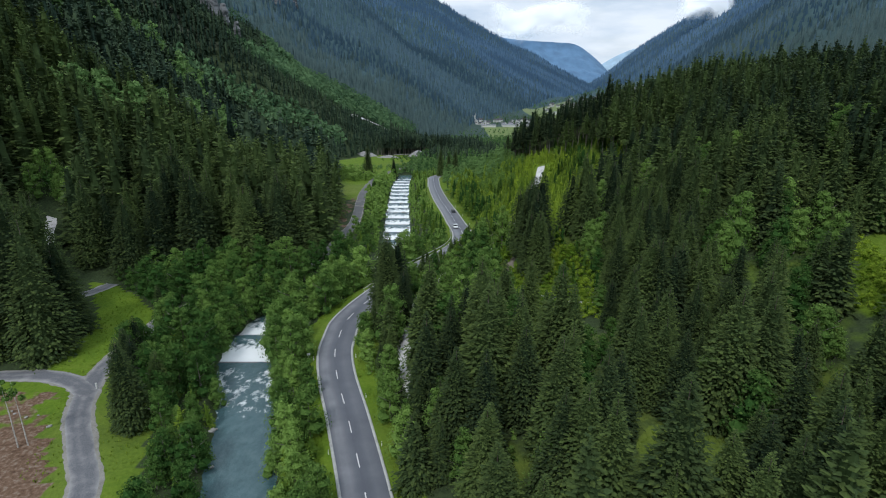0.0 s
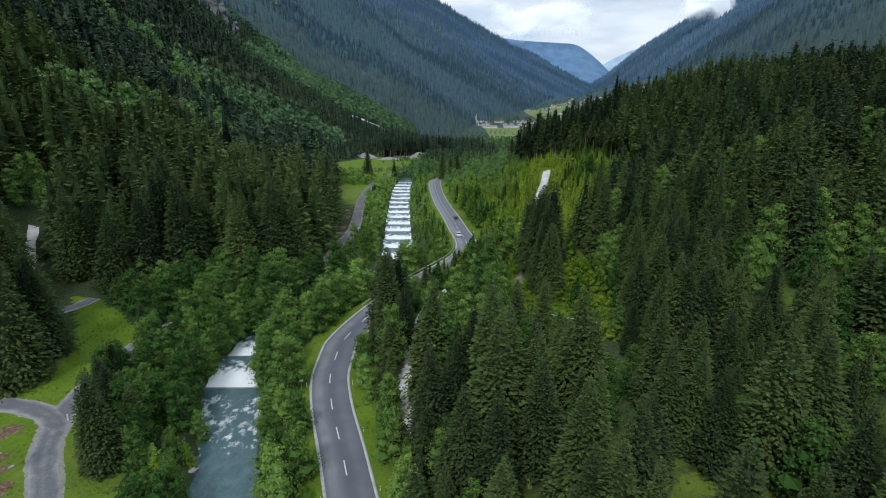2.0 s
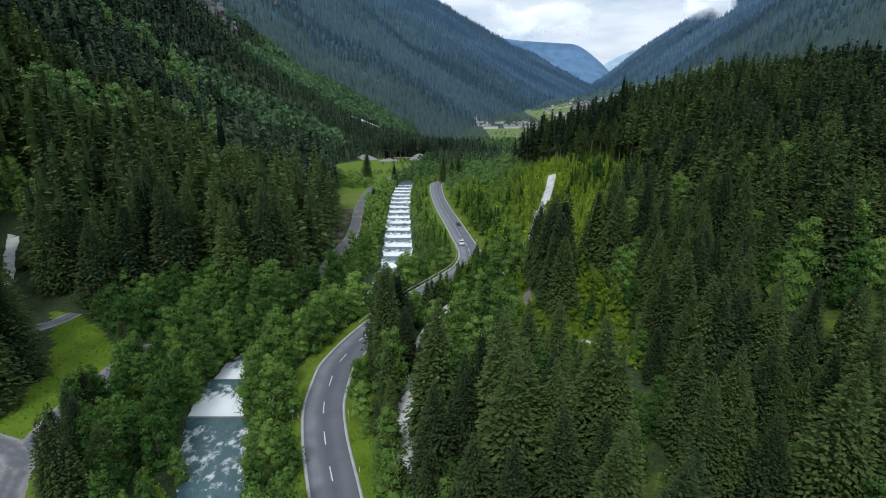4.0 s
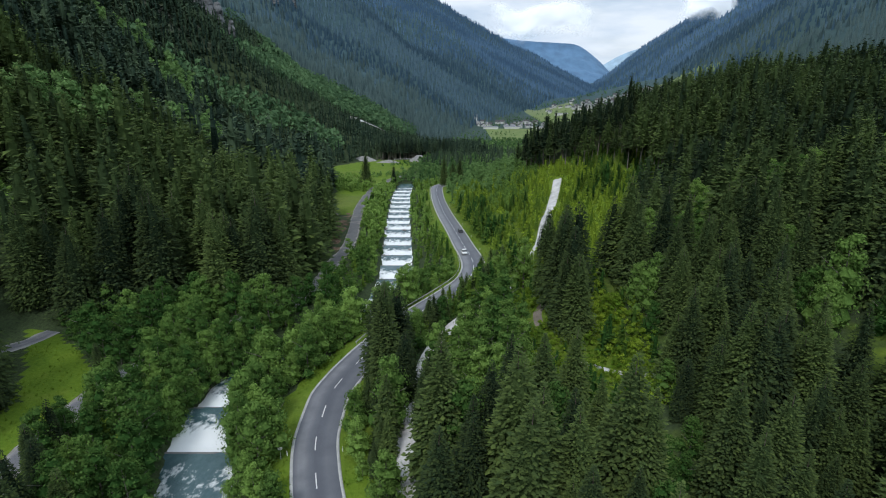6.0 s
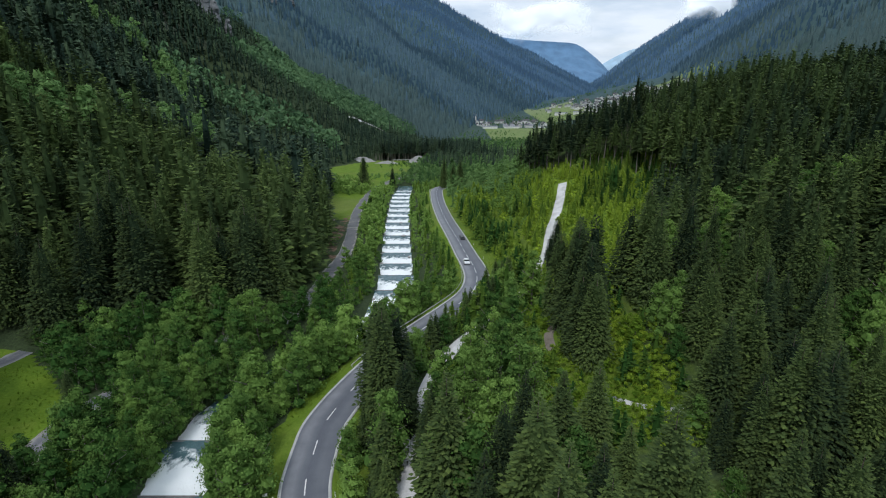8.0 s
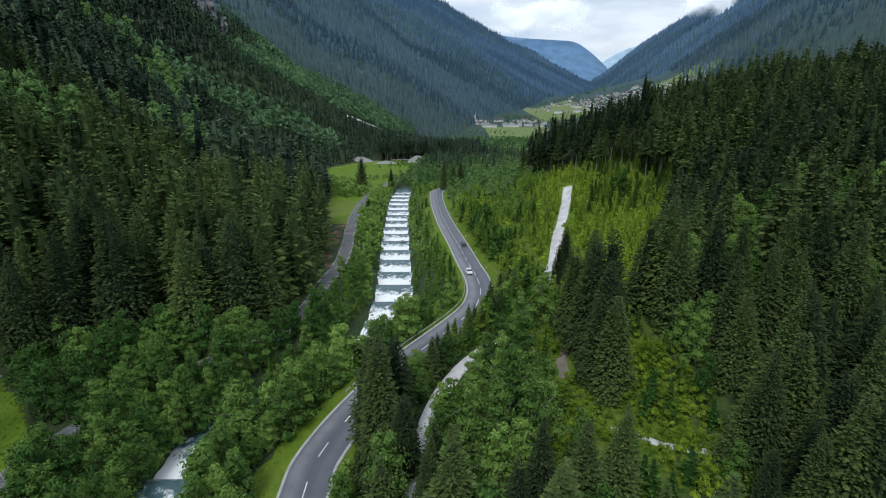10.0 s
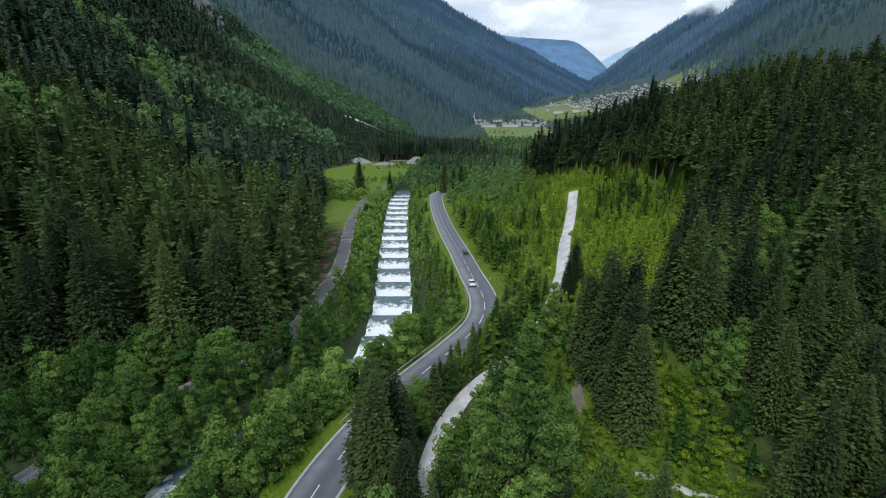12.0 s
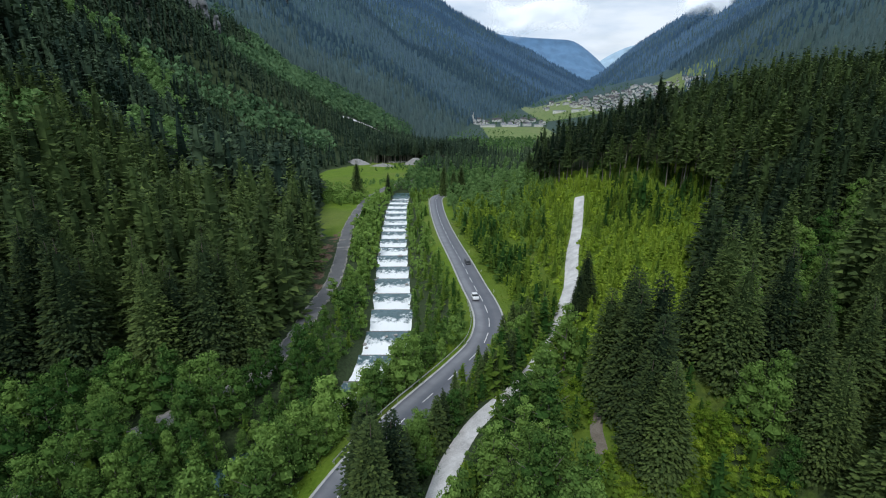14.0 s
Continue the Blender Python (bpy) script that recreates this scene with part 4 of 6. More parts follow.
hr_s = heights(len(pr), 0.86, 0.15, 8) * (1 + 0.22 * fbm(pr[:, 0], pr[:, 1], 30, 15, 2)) * (1 - 0.06 * smooth(200, 260, pr[:, 1]))
leafy_r = (fbm(pr[:, 0], pr[:, 1], 16, 33, 2) + np.random.default_rng(34).normal(0, 0.16, len(pr)) > 0.22) & (pr[:, 0] < 130) & (pr[:, 1] < 240) & (pr[:, 1] > 52)
among, among_s = pr[leafy_r], hr_s[leafy_r]
pr, hr_s = pr[~leafy_r], hr_s[~leafy_r]
NEAR_R = 115
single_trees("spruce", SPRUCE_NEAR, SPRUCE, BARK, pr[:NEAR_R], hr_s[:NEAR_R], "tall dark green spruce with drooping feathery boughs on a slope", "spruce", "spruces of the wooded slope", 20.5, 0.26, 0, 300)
rest, rs = pr[NEAR_R:], hr_s[NEAR_R:]
edge_t = (rest[:, 1] > 222) & (rest[:, 1] < 345) & (rest[:, 0] < clearing_e(rest[:, 1]) + 22 + 30 * smooth(290, 320, rest[:, 1]))
near_m = (rest[:, 1] < 330) & ~edge_t & (rest[:, 0] < 170)
far_m = ~near_m & ~edge_t
next_m = near_m & (rest[:, 1] < 165) & (rest[:, 0] < 95)
near_m &= ~next_m
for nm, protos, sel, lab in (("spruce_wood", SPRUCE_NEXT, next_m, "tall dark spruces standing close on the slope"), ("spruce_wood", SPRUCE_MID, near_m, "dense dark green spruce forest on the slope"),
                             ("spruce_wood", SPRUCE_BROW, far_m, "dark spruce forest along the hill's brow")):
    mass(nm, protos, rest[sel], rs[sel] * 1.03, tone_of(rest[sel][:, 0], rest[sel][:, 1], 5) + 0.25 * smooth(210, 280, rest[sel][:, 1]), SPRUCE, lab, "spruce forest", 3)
single_trees("alder", ALDER_NEAR, ALDER, PALE_BARK, among[:60], among_s[:60] * 1.3, "slender light green broadleaf tree among dark spruces", "broadleaf tree", "broadleaf trees of the wooded slope", 8.0, 0.16, 4, 540, 0.3)
mass("leafy_wood", ALDER_MID, among[60:], among_s[60:] * 1.8, tone_of(among[60:][:, 0], among[60:][:, 1], 8), ALDER, "scattered light green broadleaf trees among spruces", "broadleaf wood", 14, 0.5)
pe = rest[edge_t]
BARE_R = 50
single_trees("spruce", SPRUCE_BARE, SPRUCE, PALE_BARK, pe[:BARE_R], 1.03 * rs[edge_t][:BARE_R], "tall spruce with a long bare trunk at the clearing's edge", "spruce", "bare-stemmed spruces round the clearing", 22.5, 0.24, 0, 350, 0.85)
mass("spruce_wood", SPRUCE_BARE, pe[BARE_R:], 1.03 * rs[edge_t][BARE_R:], tone_of(pe[BARE_R:][:, 0], pe[BARE_R:][:, 1], 5) + 0.3, SPRUCE, "dark spruces behind the clearing's edge", "spruce forest", 13)
mass("tree_stems", [stem(11, 0.26)], pe[BARE_R:], 1.03 * rs[edge_t][BARE_R:], np.zeros(len(pe) - BARE_R), PALE_BARK, "bare stems of the spruces behind the clearing's edge", "tree stems", 13)

# left woods
pb0 = scatter(-146, -124, 180, 197, 4.5, 31, lambda x, y: np.hypot((x + 135) / 9, (y - 189) / 7) < 1)
single_trees("alder", ALDER_NEAR, ALDER, PALE_BARK, pb0, heights(len(pb0), 1.15, 0.2, 32), "bright green broadleaf tree at the forest's edge", "broadleaf tree", "broadleaf trees above the hill track", 8.0, 0.16, 4, 545, 0.45)


def leafy_band(x, y):
    """Distance in plan from the band of broadleaf trees that slants down the left slope."""
    best = np.full(np.shape(x), 1e9)
    p = ((-330, 600), (-289, 620), (-267, 634), (-242, 668), (-211, 666), (-180, 699), (-137, 702))
    for (ax, ay), (bx, by) in zip(p, p[1:]):
        t = np.clip(((x - ax) * (bx - ax) + (y - ay) * (by - ay)) / ((bx - ax)**2 + (by - ay)**2), 0, 1)
        best = np.minimum(best, np.hypot(x - ax - t * (bx - ax), y - ay - t * (by - ay)))
    return best


pl = scatter(-430, -40, 60, 640, 6.8, 17, lambda x, y: left_woods(x, y) & (y < 625) & (left_toe(y) - x < 310))
pl = pl[np.argsort(np.hypot(pl[:, 0] + 60, pl[:, 1] - 130))]
hl_s = heights(len(pl), 1.28, 0.22, 18) * tall_noise(pl, 25) * (1 - 0.5 * smooth(400, 520, pl[:, 1]) * smooth(-260, -200, pl[:, 0]))
NEAR_L = 45
single_trees("spruce", SPRUCE_NEAR, SPRUCE, BARK, pl[:NEAR_L], hl_s[:NEAR_L], "tall dark spruce at the edge of the forest by the meadow", "spruce", "spruces of the forest edge", 20.5, 0.26, 0, 400)
restl, rl = pl[NEAR_L:], hl_s[NEAR_L:]
leafy_l = (fbm(restl[:, 0], restl[:, 1], 50, 44, 3) > 0.22 - 0.12 * smooth(500, 600, restl[:, 1])) & (restl[:, 1] > 230) & (left_toe(restl[:, 1]) - restl[:, 0] > 40)
leafy_l |= (leafy_band(restl[:, 0], restl[:, 1]) < 15 + 12 * vnoise(restl[:, 0], restl[:, 1], 25, 53)) 
nm = (restl[:, 1] < 290) & ~leafy_l
fm = (restl[:, 1] >= 290) & ~leafy_l
mass("spruce_wood", SPRUCE_MID, restl[nm], rl[nm], tone_of(restl[nm][:, 0], restl[nm][:, 1], 6) - 0.12, SPRUCE, "dense dark spruce forest on a steep slope", "spruce forest", 5)
mass("spruce_wood", SPRUCE_FAR, restl[fm], rl[fm], tone_of(restl[fm][:, 0], restl[fm][:, 1], 6), HAZED_SPRUCE, "spruce forest climbing the mountainside", "spruce forest", 6)
mass("leafy_wood", ALDER_MID, restl[leafy_l], rl[leafy_l] * 2.1, tone_of(restl[leafy_l][:, 0], restl[leafy_l][:, 1], 16) + 0.3, FAR_LEAFY, "bright green broadleaf trees among the spruces", "broadleaf wood", 16)

# alders leaning over the narrow stretch of the river
pov = np.concatenate([np.stack([river_x(yo) + sg * (RIVER_HALF + dx) + np.random.default_rng(26).uniform(-0.8, 0.8, len(yo)), yo], 1)
                      for yo, sg, dx in ((np.arange(113, 166, 3.1), -1, 0.4), (np.arange(117, 163, 3.4), 1, 0.5), (np.arange(114, 150, 3.7), -1, 4.2))])
single_trees("alder", ALDER_NEAR, ALDER, PALE_BARK, pov, heights(len(pov), 0.95, 0.14, 29), "leafy green alder leaning over the river", "alder", "alders over the narrow river", 8.0, 0.16, 4, 560, 0.4)

# alders and willows
pa = scatter(-110, 60, 45, 455, 4.3, 27, bank_trees)
pa = pa[np.argsort(np.hypot(pa[:, 0] + 25, pa[:, 1] - 115))]
al_s = heights(len(pa), 0.92, 0.24, 28) * (1 - 0.35 * smooth(165, 210, pa[:, 1]) * (pa[:, 0] > river_x(np.minimum(pa[:, 1], 470)))) * (1 + 0.2 * smooth(95, 110, pa[:, 1]) * (1 - smooth(155, 170, pa[:, 1])))
between = (pa[:, 0] > road_x(np.minimum(pa[:, 1], 418))) & (pa[:, 0] < track_x(pa[:, 1])) & (pa[:, 1] > 118) & (pa[:, 1] < 165)
pa, al_s = pa[~between], al_s[~between]
beyond = (pa[:, 0] > track_x(pa[:, 1]) + 2) & (pa[:, 1] > 100) & (pa[:, 1] < 166)
al_s = np.where(beyond, al_s * 1.05, al_s)
NEAR_A = 220
near_a, near_s = pa[:NEAR_A], al_s[:NEAR_A]
east = near_a[:, 0] > river_x(near_a[:, 1])
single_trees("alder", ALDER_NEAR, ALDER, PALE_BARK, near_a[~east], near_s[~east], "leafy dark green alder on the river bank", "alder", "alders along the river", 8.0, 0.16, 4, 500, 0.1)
past = east & (near_a[:, 0] > track_x(near_a[:, 1]))
single_trees("alder", ALDER_SLIM, ALDER, PALE_BARK, near_a[past], near_s[past] * 1.1, "tall slender leafy alder above the gravel track", "alder", "alders above the gravel track", 8.0, 0.16, 4, 510, 0.5)
single_trees("alder", ALDER_NEAR, ALDER, PALE_BARK, np.array([(64, 115), (59.5, 112), (76, 121)]), np.array([1.85, 1.35, 1.6]), "broad light green broadleaf tree among dark spruces", "broadleaf tree", "broadleaf trees of the wooded slope", 8.0, 0.16, 4, 512, 0.35)
single_trees("shrub", ALDER_NEAR, YOUNG, PALE_BARK, np.array([(31.6, 128.8), (30.2, 131.0)]), np.array([0.72, 0.6]), "large bright green bush in a forest glade", "shrub", "large bushes of the glade", 8.0, 0.12, 4, 515, 0.2)
east &= ~past
# Alder crowns and leaves again, in a lighter tone than the left bank's.
single_trees("willow", ALDER_NEAR, ALDER, PALE_BARK, near_a[east], near_s[east], "leafy light green tree between river and road", "willow", "willows along the road", 8.0, 0.16, 4, 520, 0.66)
ra, sa = pa[NEAR_A:], al_s[NEAR_A:]
q = ra[:, 1] < 240
# Tone is raised right of the river and shifted on the left.
for sel, protos in ((q, ALDER_MID), (~q, ALDER_FAR)):
    mass("alder_thicket", protos, ra[sel], sa[sel], tone_of(ra[sel][:, 0], ra[sel][:, 1], 9) + np.where(ra[sel][:, 0] > river_x(ra[sel][:, 1]), 0.35, np.where(ra[sel][:, 1] > 170, 0.3, -0.2)), ALDER, "mid-green alder and willow thicket by the river", "thicket", 7, 0.5)
pf = scatter(-60, 260, 300, 700, 6.4, 67, far_leafy)
for sel, protos in ((pf[:, 1] < 400, ALDER_MID), (pf[:, 1] >= 400, ALDER_FAR)):
    mass("leafy_wood", protos, pf[sel], heights(sel.sum(), 1.15, 0.25, 68), tone_of(pf[sel][:, 0], pf[sel][:, 1], 19) + 0.25, FAR_LEAFY, "light green broadleaf wood on the valley floor", "broadleaf wood", 17, 0.5)
pf2 = scatter(-20, 300, 430, 900, 11, 69, lambda x, y: (fbm(x, y, 70, 68, 2) > 0.02) & (x > -30 + 0.1 * (y - 480)) & (x < 70 + 0.35 * (y - 425)))
mass("spruce_wood", SPRUCE_BROAD, pf2, heights(len(pf2), 0.72, 0.2, 70), tone_of(pf2[:, 0], pf2[:, 1], 20), HAZED_SPRUCE, "dark spruces scattered through the valley wood", "spruce forest", 18)
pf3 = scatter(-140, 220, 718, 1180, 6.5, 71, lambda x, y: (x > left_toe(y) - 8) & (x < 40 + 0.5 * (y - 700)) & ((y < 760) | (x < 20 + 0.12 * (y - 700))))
mass("spruce_wood", SPRUCE_FAR, pf3, heights(len(pf3), 0.95, 0.2, 72), tone_of(pf3[:, 0], pf3[:, 1], 21) * 0.6, HAZED_SPRUCE, "dark spruce stand beyond the meadow", "spruce forest", 19)

psm = scatter(-112, 12, 694, 716, 5.5, 73, lambda x, y: (x > left_toe(y) - 4))
hsm = heights(len(psm), 1.1, 0.14, 74)
mass("spruce_wood", SPRUCE_BARE, psm, hsm, tone_of(psm[:, 0], psm[:, 1], 37), HAZED_SPRUCE, "tall bare-stemmed spruces behind the far meadow", "spruce forest", 37)
mass("tree_stems", [stem(11, 0.34)], psm, hsm, np.zeros(len(psm)), PALE_BARK, "bare pale stems of the spruces behind the far meadow", "tree stems", 37)

# the cleared slope: bright shrubs and young spruces, a grassy path winding through them
path_x = curve((190, 24.5), (202, 25), (219, 25), (249, 22), (284, 20), (300, 20))


def off_path(x, y):
    return (np.abs(x - path_x(np.clip(y, 190, 300))) > 1.7 + 0.5 * vnoise(x, y, 6, 91)) | (y < 196) | (y > 292)


pc = scatter(-10, 100, 156, 335, 2.2, 77, lambda x, y: clearing(x, y) & off_path(x, y))
lower = smooth(2, -5, pc[:, 0] - path_x(np.clip(pc[:, 1], 190, 300)))
upper = smooth(0.75, 1.05, 1.2 - np.hypot((pc[:, 0] - 62) / 16, (pc[:, 1] - 250) / 26))
kind = np.random.default_rng(78).uniform(size=len(pc)) + 0.7 * fbm(pc[:, 0], pc[:, 1], 26, 79, 2) + 0.25 * lower + 0.3 * upper
sb, ss = kind < 0.5, kind >= 0.53
mass("shrubs", BUSH, pc[sb], heights(sb.sum(), 1.08, 0.34, 80), tone_of(pc[sb][:, 0], pc[sb][:, 1], 22), YOUNG, "bright yellow-green shrubs on the cleared slope", "shrubs", 20, 0.2)
firs = heights(ss.sum(), 0.88, 0.34, 81) * (1 + 0.7 * lower[ss] + 1.0 * upper[ss])
mass("young_spruces", YOUNG_FIR, pc[ss], firs, 0.15 + tone_of(pc[ss][:, 0], pc[ss][:, 1], 23) - 0.5 * lower[ss] - 0.55 * upper[ss], YOUNG_SPRUCE, "yellow-green young spruces on the cleared slope", "young spruces", 21, 0.1)


# bushes and small spruces between the road's bend and the gravel track
def bend_bushes(x, y):
    xd = road_x(y)
    a = (y > 116) & (y < 160) & (x > xd + 5.0) & (x < track_x(y) - 2.4)
    b = (y >= 146) & (y < 176) & (x > xd + 5.0) & (x < xd + 12)
    c = (y > 108) & (y < 156) & (x > track_x(y) + 3) & (x < track_x(y) + 6.5)
    return (a | b | c) & clear_of_ways(x, y, 5.0, 2, 1.3)


pb = scatter(-16, 40, 114, 178, 1.75, 97, bend_bushes)
kb = np.random.default_rng(98).uniform(size=len(pb)) + 0.5 * fbm(pb[:, 0], pb[:, 1], 9, 99, 2)
sb2 = kb < 0.72
mass("shrubs", FINE_BUSH, pb[sb2], heights(sb2.sum(), 1.45, 0.5, 100), tone_of(pb[sb2][:, 0], pb[sb2][:, 1], 29) + 0.15, ALDER, "leafy green bushes between the road and the gravel track", "shrubs", 31, 0.2)
mass("young_spruces", YOUNG_FIR, pb[~sb2], heights((~sb2).sum(), 0.95, 0.3, 101), tone_of(pb[~sb2][:, 0], pb[~sb2][:, 1], 30) - 0.1, YOUNG_SPRUCE, "small dark green spruces beside the road's bend", "young spruces", 32, 0.1)
pm = scatter(-60, 40, 60, 440, 5.0, 87, lambda x, y: bank_trees(x, y) & (np.hypot(x + 25, y - 115) > 30))
mass("young_spruces", YOUNG_FIR, pm, heights(len(pm), 0.95, 0.3, 88), tone_of(pm[:, 0], pm[:, 1], 24) * 0.5, YOUNG_SPRUCE, "young spruces among the alders", "young spruces", 22, 0.1)
pg = scatter(10, 90, 48, 156, 1.6, 107, lambda x, y: (is_meadow(x, y) & (fbm(x, y, 9, 31, 2) > -0.3) & (lane_distance(x, y) > 0.6) & (np.hypot((x - 34) / 7.5, (y - 64) / 7) > 1)) | (np.hypot((x - 35.7) / 1.8, (y - 69) / 1.4) < 1) | ((x > 24) & (x < 36) & (y > 104) & (y < 134)))
mass("shrubs", FINE_BUSH, pg, heights(len(pg), 1.1, 0.4, 108), tone_of(pg[:, 0], pg[:, 1], 25) - np.where(pg[:, 0] < 25, 0.5, 0.3), YOUNG, "bright green bushes in forest glades", "shrubs", 24, 0.2)


pgs = scatter(13, 36, 104, 152, 4.2, 109, lambda x, y: (lane_distance(x, y) > 1.2) & (x > 12))
mass("young_spruces", YOUNG_FIR, pgs, heights(len(pgs), 0.95, 0.35, 110), tone_of(pgs[:, 0], pgs[:, 1], 43) - 0.45, YOUNG_SPRUCE, "dark young spruces among bushes in a glade", "young spruces", 35, 0.1)


def young_belt(x, y):
    """Half-grown trees between the road's bend and the gravel track, and round the top of the clearing."""
    track = np.interp(y, (150, 158, 170, 182, 194.5, 205, 227, 252.8, 278), (3, 10, 17, 22, 26.4, 30, 35.5, 43, 49.6))
    a = (y > 160) & (y < 300) & (x > road_x(y) + 9) & (x < track - 3 - 0.12 * np.maximum(y - 190, 0))
    b = (y > 215) & (y < 300) & (x > track + 9) & (x < clearing_e(y) + 12) & (x + 0.55 * y > 182)
    return (a | b) & clear_of_ways(x, y, 9, 3, 1.5) & off_path(x, y)


py = scatter(0, 95, 158, 305, 3.5, 117, young_belt)
ky = np.random.default_rng(118).uniform(size=len(py)) + 0.7 * fbm(py[:, 0], py[:, 1], 22, 119, 2) + 0.25 * (py[:, 0] > 48)
mass("young_spruces", SPRUCE_MID, py[ky > 0.5], heights((ky > 0.5).sum(), 0.27, 0.07, 120), tone_of(py[ky > 0.5][:, 0], py[ky > 0.5][:, 1], 26) - 0.05, YOUNG_SPRUCE, "half-grown spruces beside the road's bend", "young spruces", 25, 0.1)
mass("alder_thicket", ALDER_MID, py[ky <= 0.5], heights((ky <= 0.5).sum(), 0.62, 0.16, 121), tone_of(py[ky <= 0.5][:, 0], py[ky <= 0.5][:, 1], 27), ALDER, "low alder bushes above the road's bend", "thicket", 26, 0.3)
ph = scatter(0, 60, 284, 350, 2.7, 127, lambda x, y: (x > road_x(y) + 9) & (x < np.interp(y, (284, 300, 330, 350), (30, 44, 48, 40))) & clear_of_ways(x, y, 9, 3, 1.5))
mass("alder_thicket", ALDER_MID, ph, heights(len(ph), 0.6, 0.16, 123), tone_of(ph[:, 0], ph[:, 1], 41) + 0.2, ALDER, "light green alder bushes at the top of the clearing", "thicket", 33, 0.3)
pq = scatter(-72, -52, 366, 404, 3.2, 151, lambda x, y: np.hypot((x + 61) / 6, (y - 386) / 15) < 1)
mass("alder_thicket", ALDER_MID, pq, heights(len(pq), 0.62, 0.16, 152), tone_of(pq[:, 0], pq[:, 1], 42), ALDER, "round green bushes beside the lane's meadow", "thicket", 34, 0.3)
pu = scatter(4, 75, 60, 165, 4.0, 137, lambda x, y: right_woods(x, y))
mass("undergrowth", BUSH, pu, heights(len(pu), 0.95, 0.3, 138), tone_of(pu[:, 0], pu[:, 1], 28), ALDER, "leafy green undergrowth beneath the spruces", "undergrowth", 28, 0.2)


# grass tufts on verges and meadows
def tuft(seed):
    rk = np.random.default_rng(seed)
    V, T = [], []
    for k in range(5):
        a, w, h = rk.uniform(0, 6.28), rk.uniform(0.06, 0.12), rk.uniform(0.25, 0.6)
        d = np.array((math.cos(a), math.sin(a), 0.0))
        s_ = np.array((-d[1], d[0], 0.0))
        p = d * rk.uniform(0.02, 0.25)
        i = len(V)
        V.extend((p - s_ * w, p + s_ * w, p + d * h * 0.5 + np.array((0, 0, h))))
        T.append((i, i + 1, i + 2))
    return rounded(V, T, [0.0, 0.0, 0.8] * 5, np.tile((0, 0, 1.0), (15, 1)), 0.2, seed)


def grassy(x, y):
    verge = (np.abs(x - road_x(np.minimum(y, 418))) > 4.1) & (np.abs(x - road_x(np.minimum(y, 418))) < 8.5) & (y < 260)
    return (verge | (is_meadow(x, y) & (y < 330))) & (lane_distance(x, y) > 0.2) & in_sight(x, y)


GRASS = foliage("grass_blades", (0.12, 0.205, 0.02), (0.20, 0.28, 0.03), (0.24, 0.32, 0.045), translucent=0.3, ragged=0)
pt = scatter(-112, 85, 52, 330, 1.15, 157, lambda x, y: grassy(x, y) & (fbm(x, y, 5, 158, 3) > -0.12))
mass("grass", [tuft(270 + k) for k in range(5)], pt, heights(len(pt), 0.75, 0.25, 159), tone_of(pt[:, 0], pt[:, 1], 36), GRASS, "long meadow grass on verges and open ground", "grass", 30, 0.03)


# ---------- distance ----------
def far_sight(x, y):
    return np.abs(x + 2) < 60 + 0.86 * y


cone = []
for k in range(3):
    cone.append(spruce_mesh(200 + k, 20.0, 6, 36, 3.6, -0.12, 0.21, False))
def far_left(x, y):
    v = left_toe(y) - x
    return (v > 4) & (v < 2000) & far_sight(x, y) & (y > 600) & ((y > 800) | (v < 700))


p1 = scatter(-900, 60, 620, 1150, 7.6, 37, lambda x, y: far_left(x, y) & (left_toe(y) - x < 600))


def scree_off(x, y):
    """Signed distance from the scree's line, positive up the slope."""
    return ((y - 955) - 1.42 * (x + 165)) / 1.74


def leafy_strip(x, y):
    s = scree_off(x, y) + 14 * vnoise(x, y, 40, 93)
    a = (x > -290) & (x < -60) & (s > 6) & (y < 1275 + 20 * vnoise(x, y, 50, 94))
    t = np.clip((y - 1010) / 440, 0, 1)
    b = (np.abs(x + 280 + 224 * t) < 24 + 10 * vnoise(x, y, 30, 95)) & (y > 980) & (y < 1480)
    return a | b


strip = leafy_strip(p1[:, 0], p1[:, 1])
ps = scatter(-520, -60, 1150, 1490, 8.5, 96, leafy_strip)
s1 = scree_off(p1[:, 0], p1[:, 1])
scree_line = (s1 > -32 - 14 * vnoise(p1[:, 0], p1[:, 1], 14, 92)) & (s1 < 9) & (p1[:, 0] > -190) & (p1[:, 0] < -96)
leafy_p = (leafy_band(p1[:, 0], p1[:, 1]) < 20 + 16 * vnoise(p1[:, 0], p1[:, 1], 25, 54)) | strip | (fbm(p1[:, 0], p1[:, 1], 90, 67, 3) > 0.36)
green, dark_p = p1[leafy_p & ~scree_line], p1[~leafy_p & ~scree_line]
mass("mountain_wood", cone, dark_p, heights(len(dark_p), 1.05, 0.2, 38) * (1 - 0.35 * smooth(-300, -240, dark_p[:, 0]) * (dark_p[:, 1] < 1010)), tone_of(dark_p[:, 0], dark_p[:, 1], 11), HAZED_SPRUCE, "conifer forest on the lower mountainside", "forest", 9)
mass("leafy_wood", [leaf_mesh(230 + k, 9.0, 4.2, 3, 27, 2.4, 0.1, False) for k in range(3)], green, heights(len(green), 1.75, 0.3, 39), tone_of(green[:, 0], green[:, 1], 14) + 0.3, STRIP_LEAFY, "light green broadleaf trees on the mountainside", "broadleaf wood", 12)
spike = []
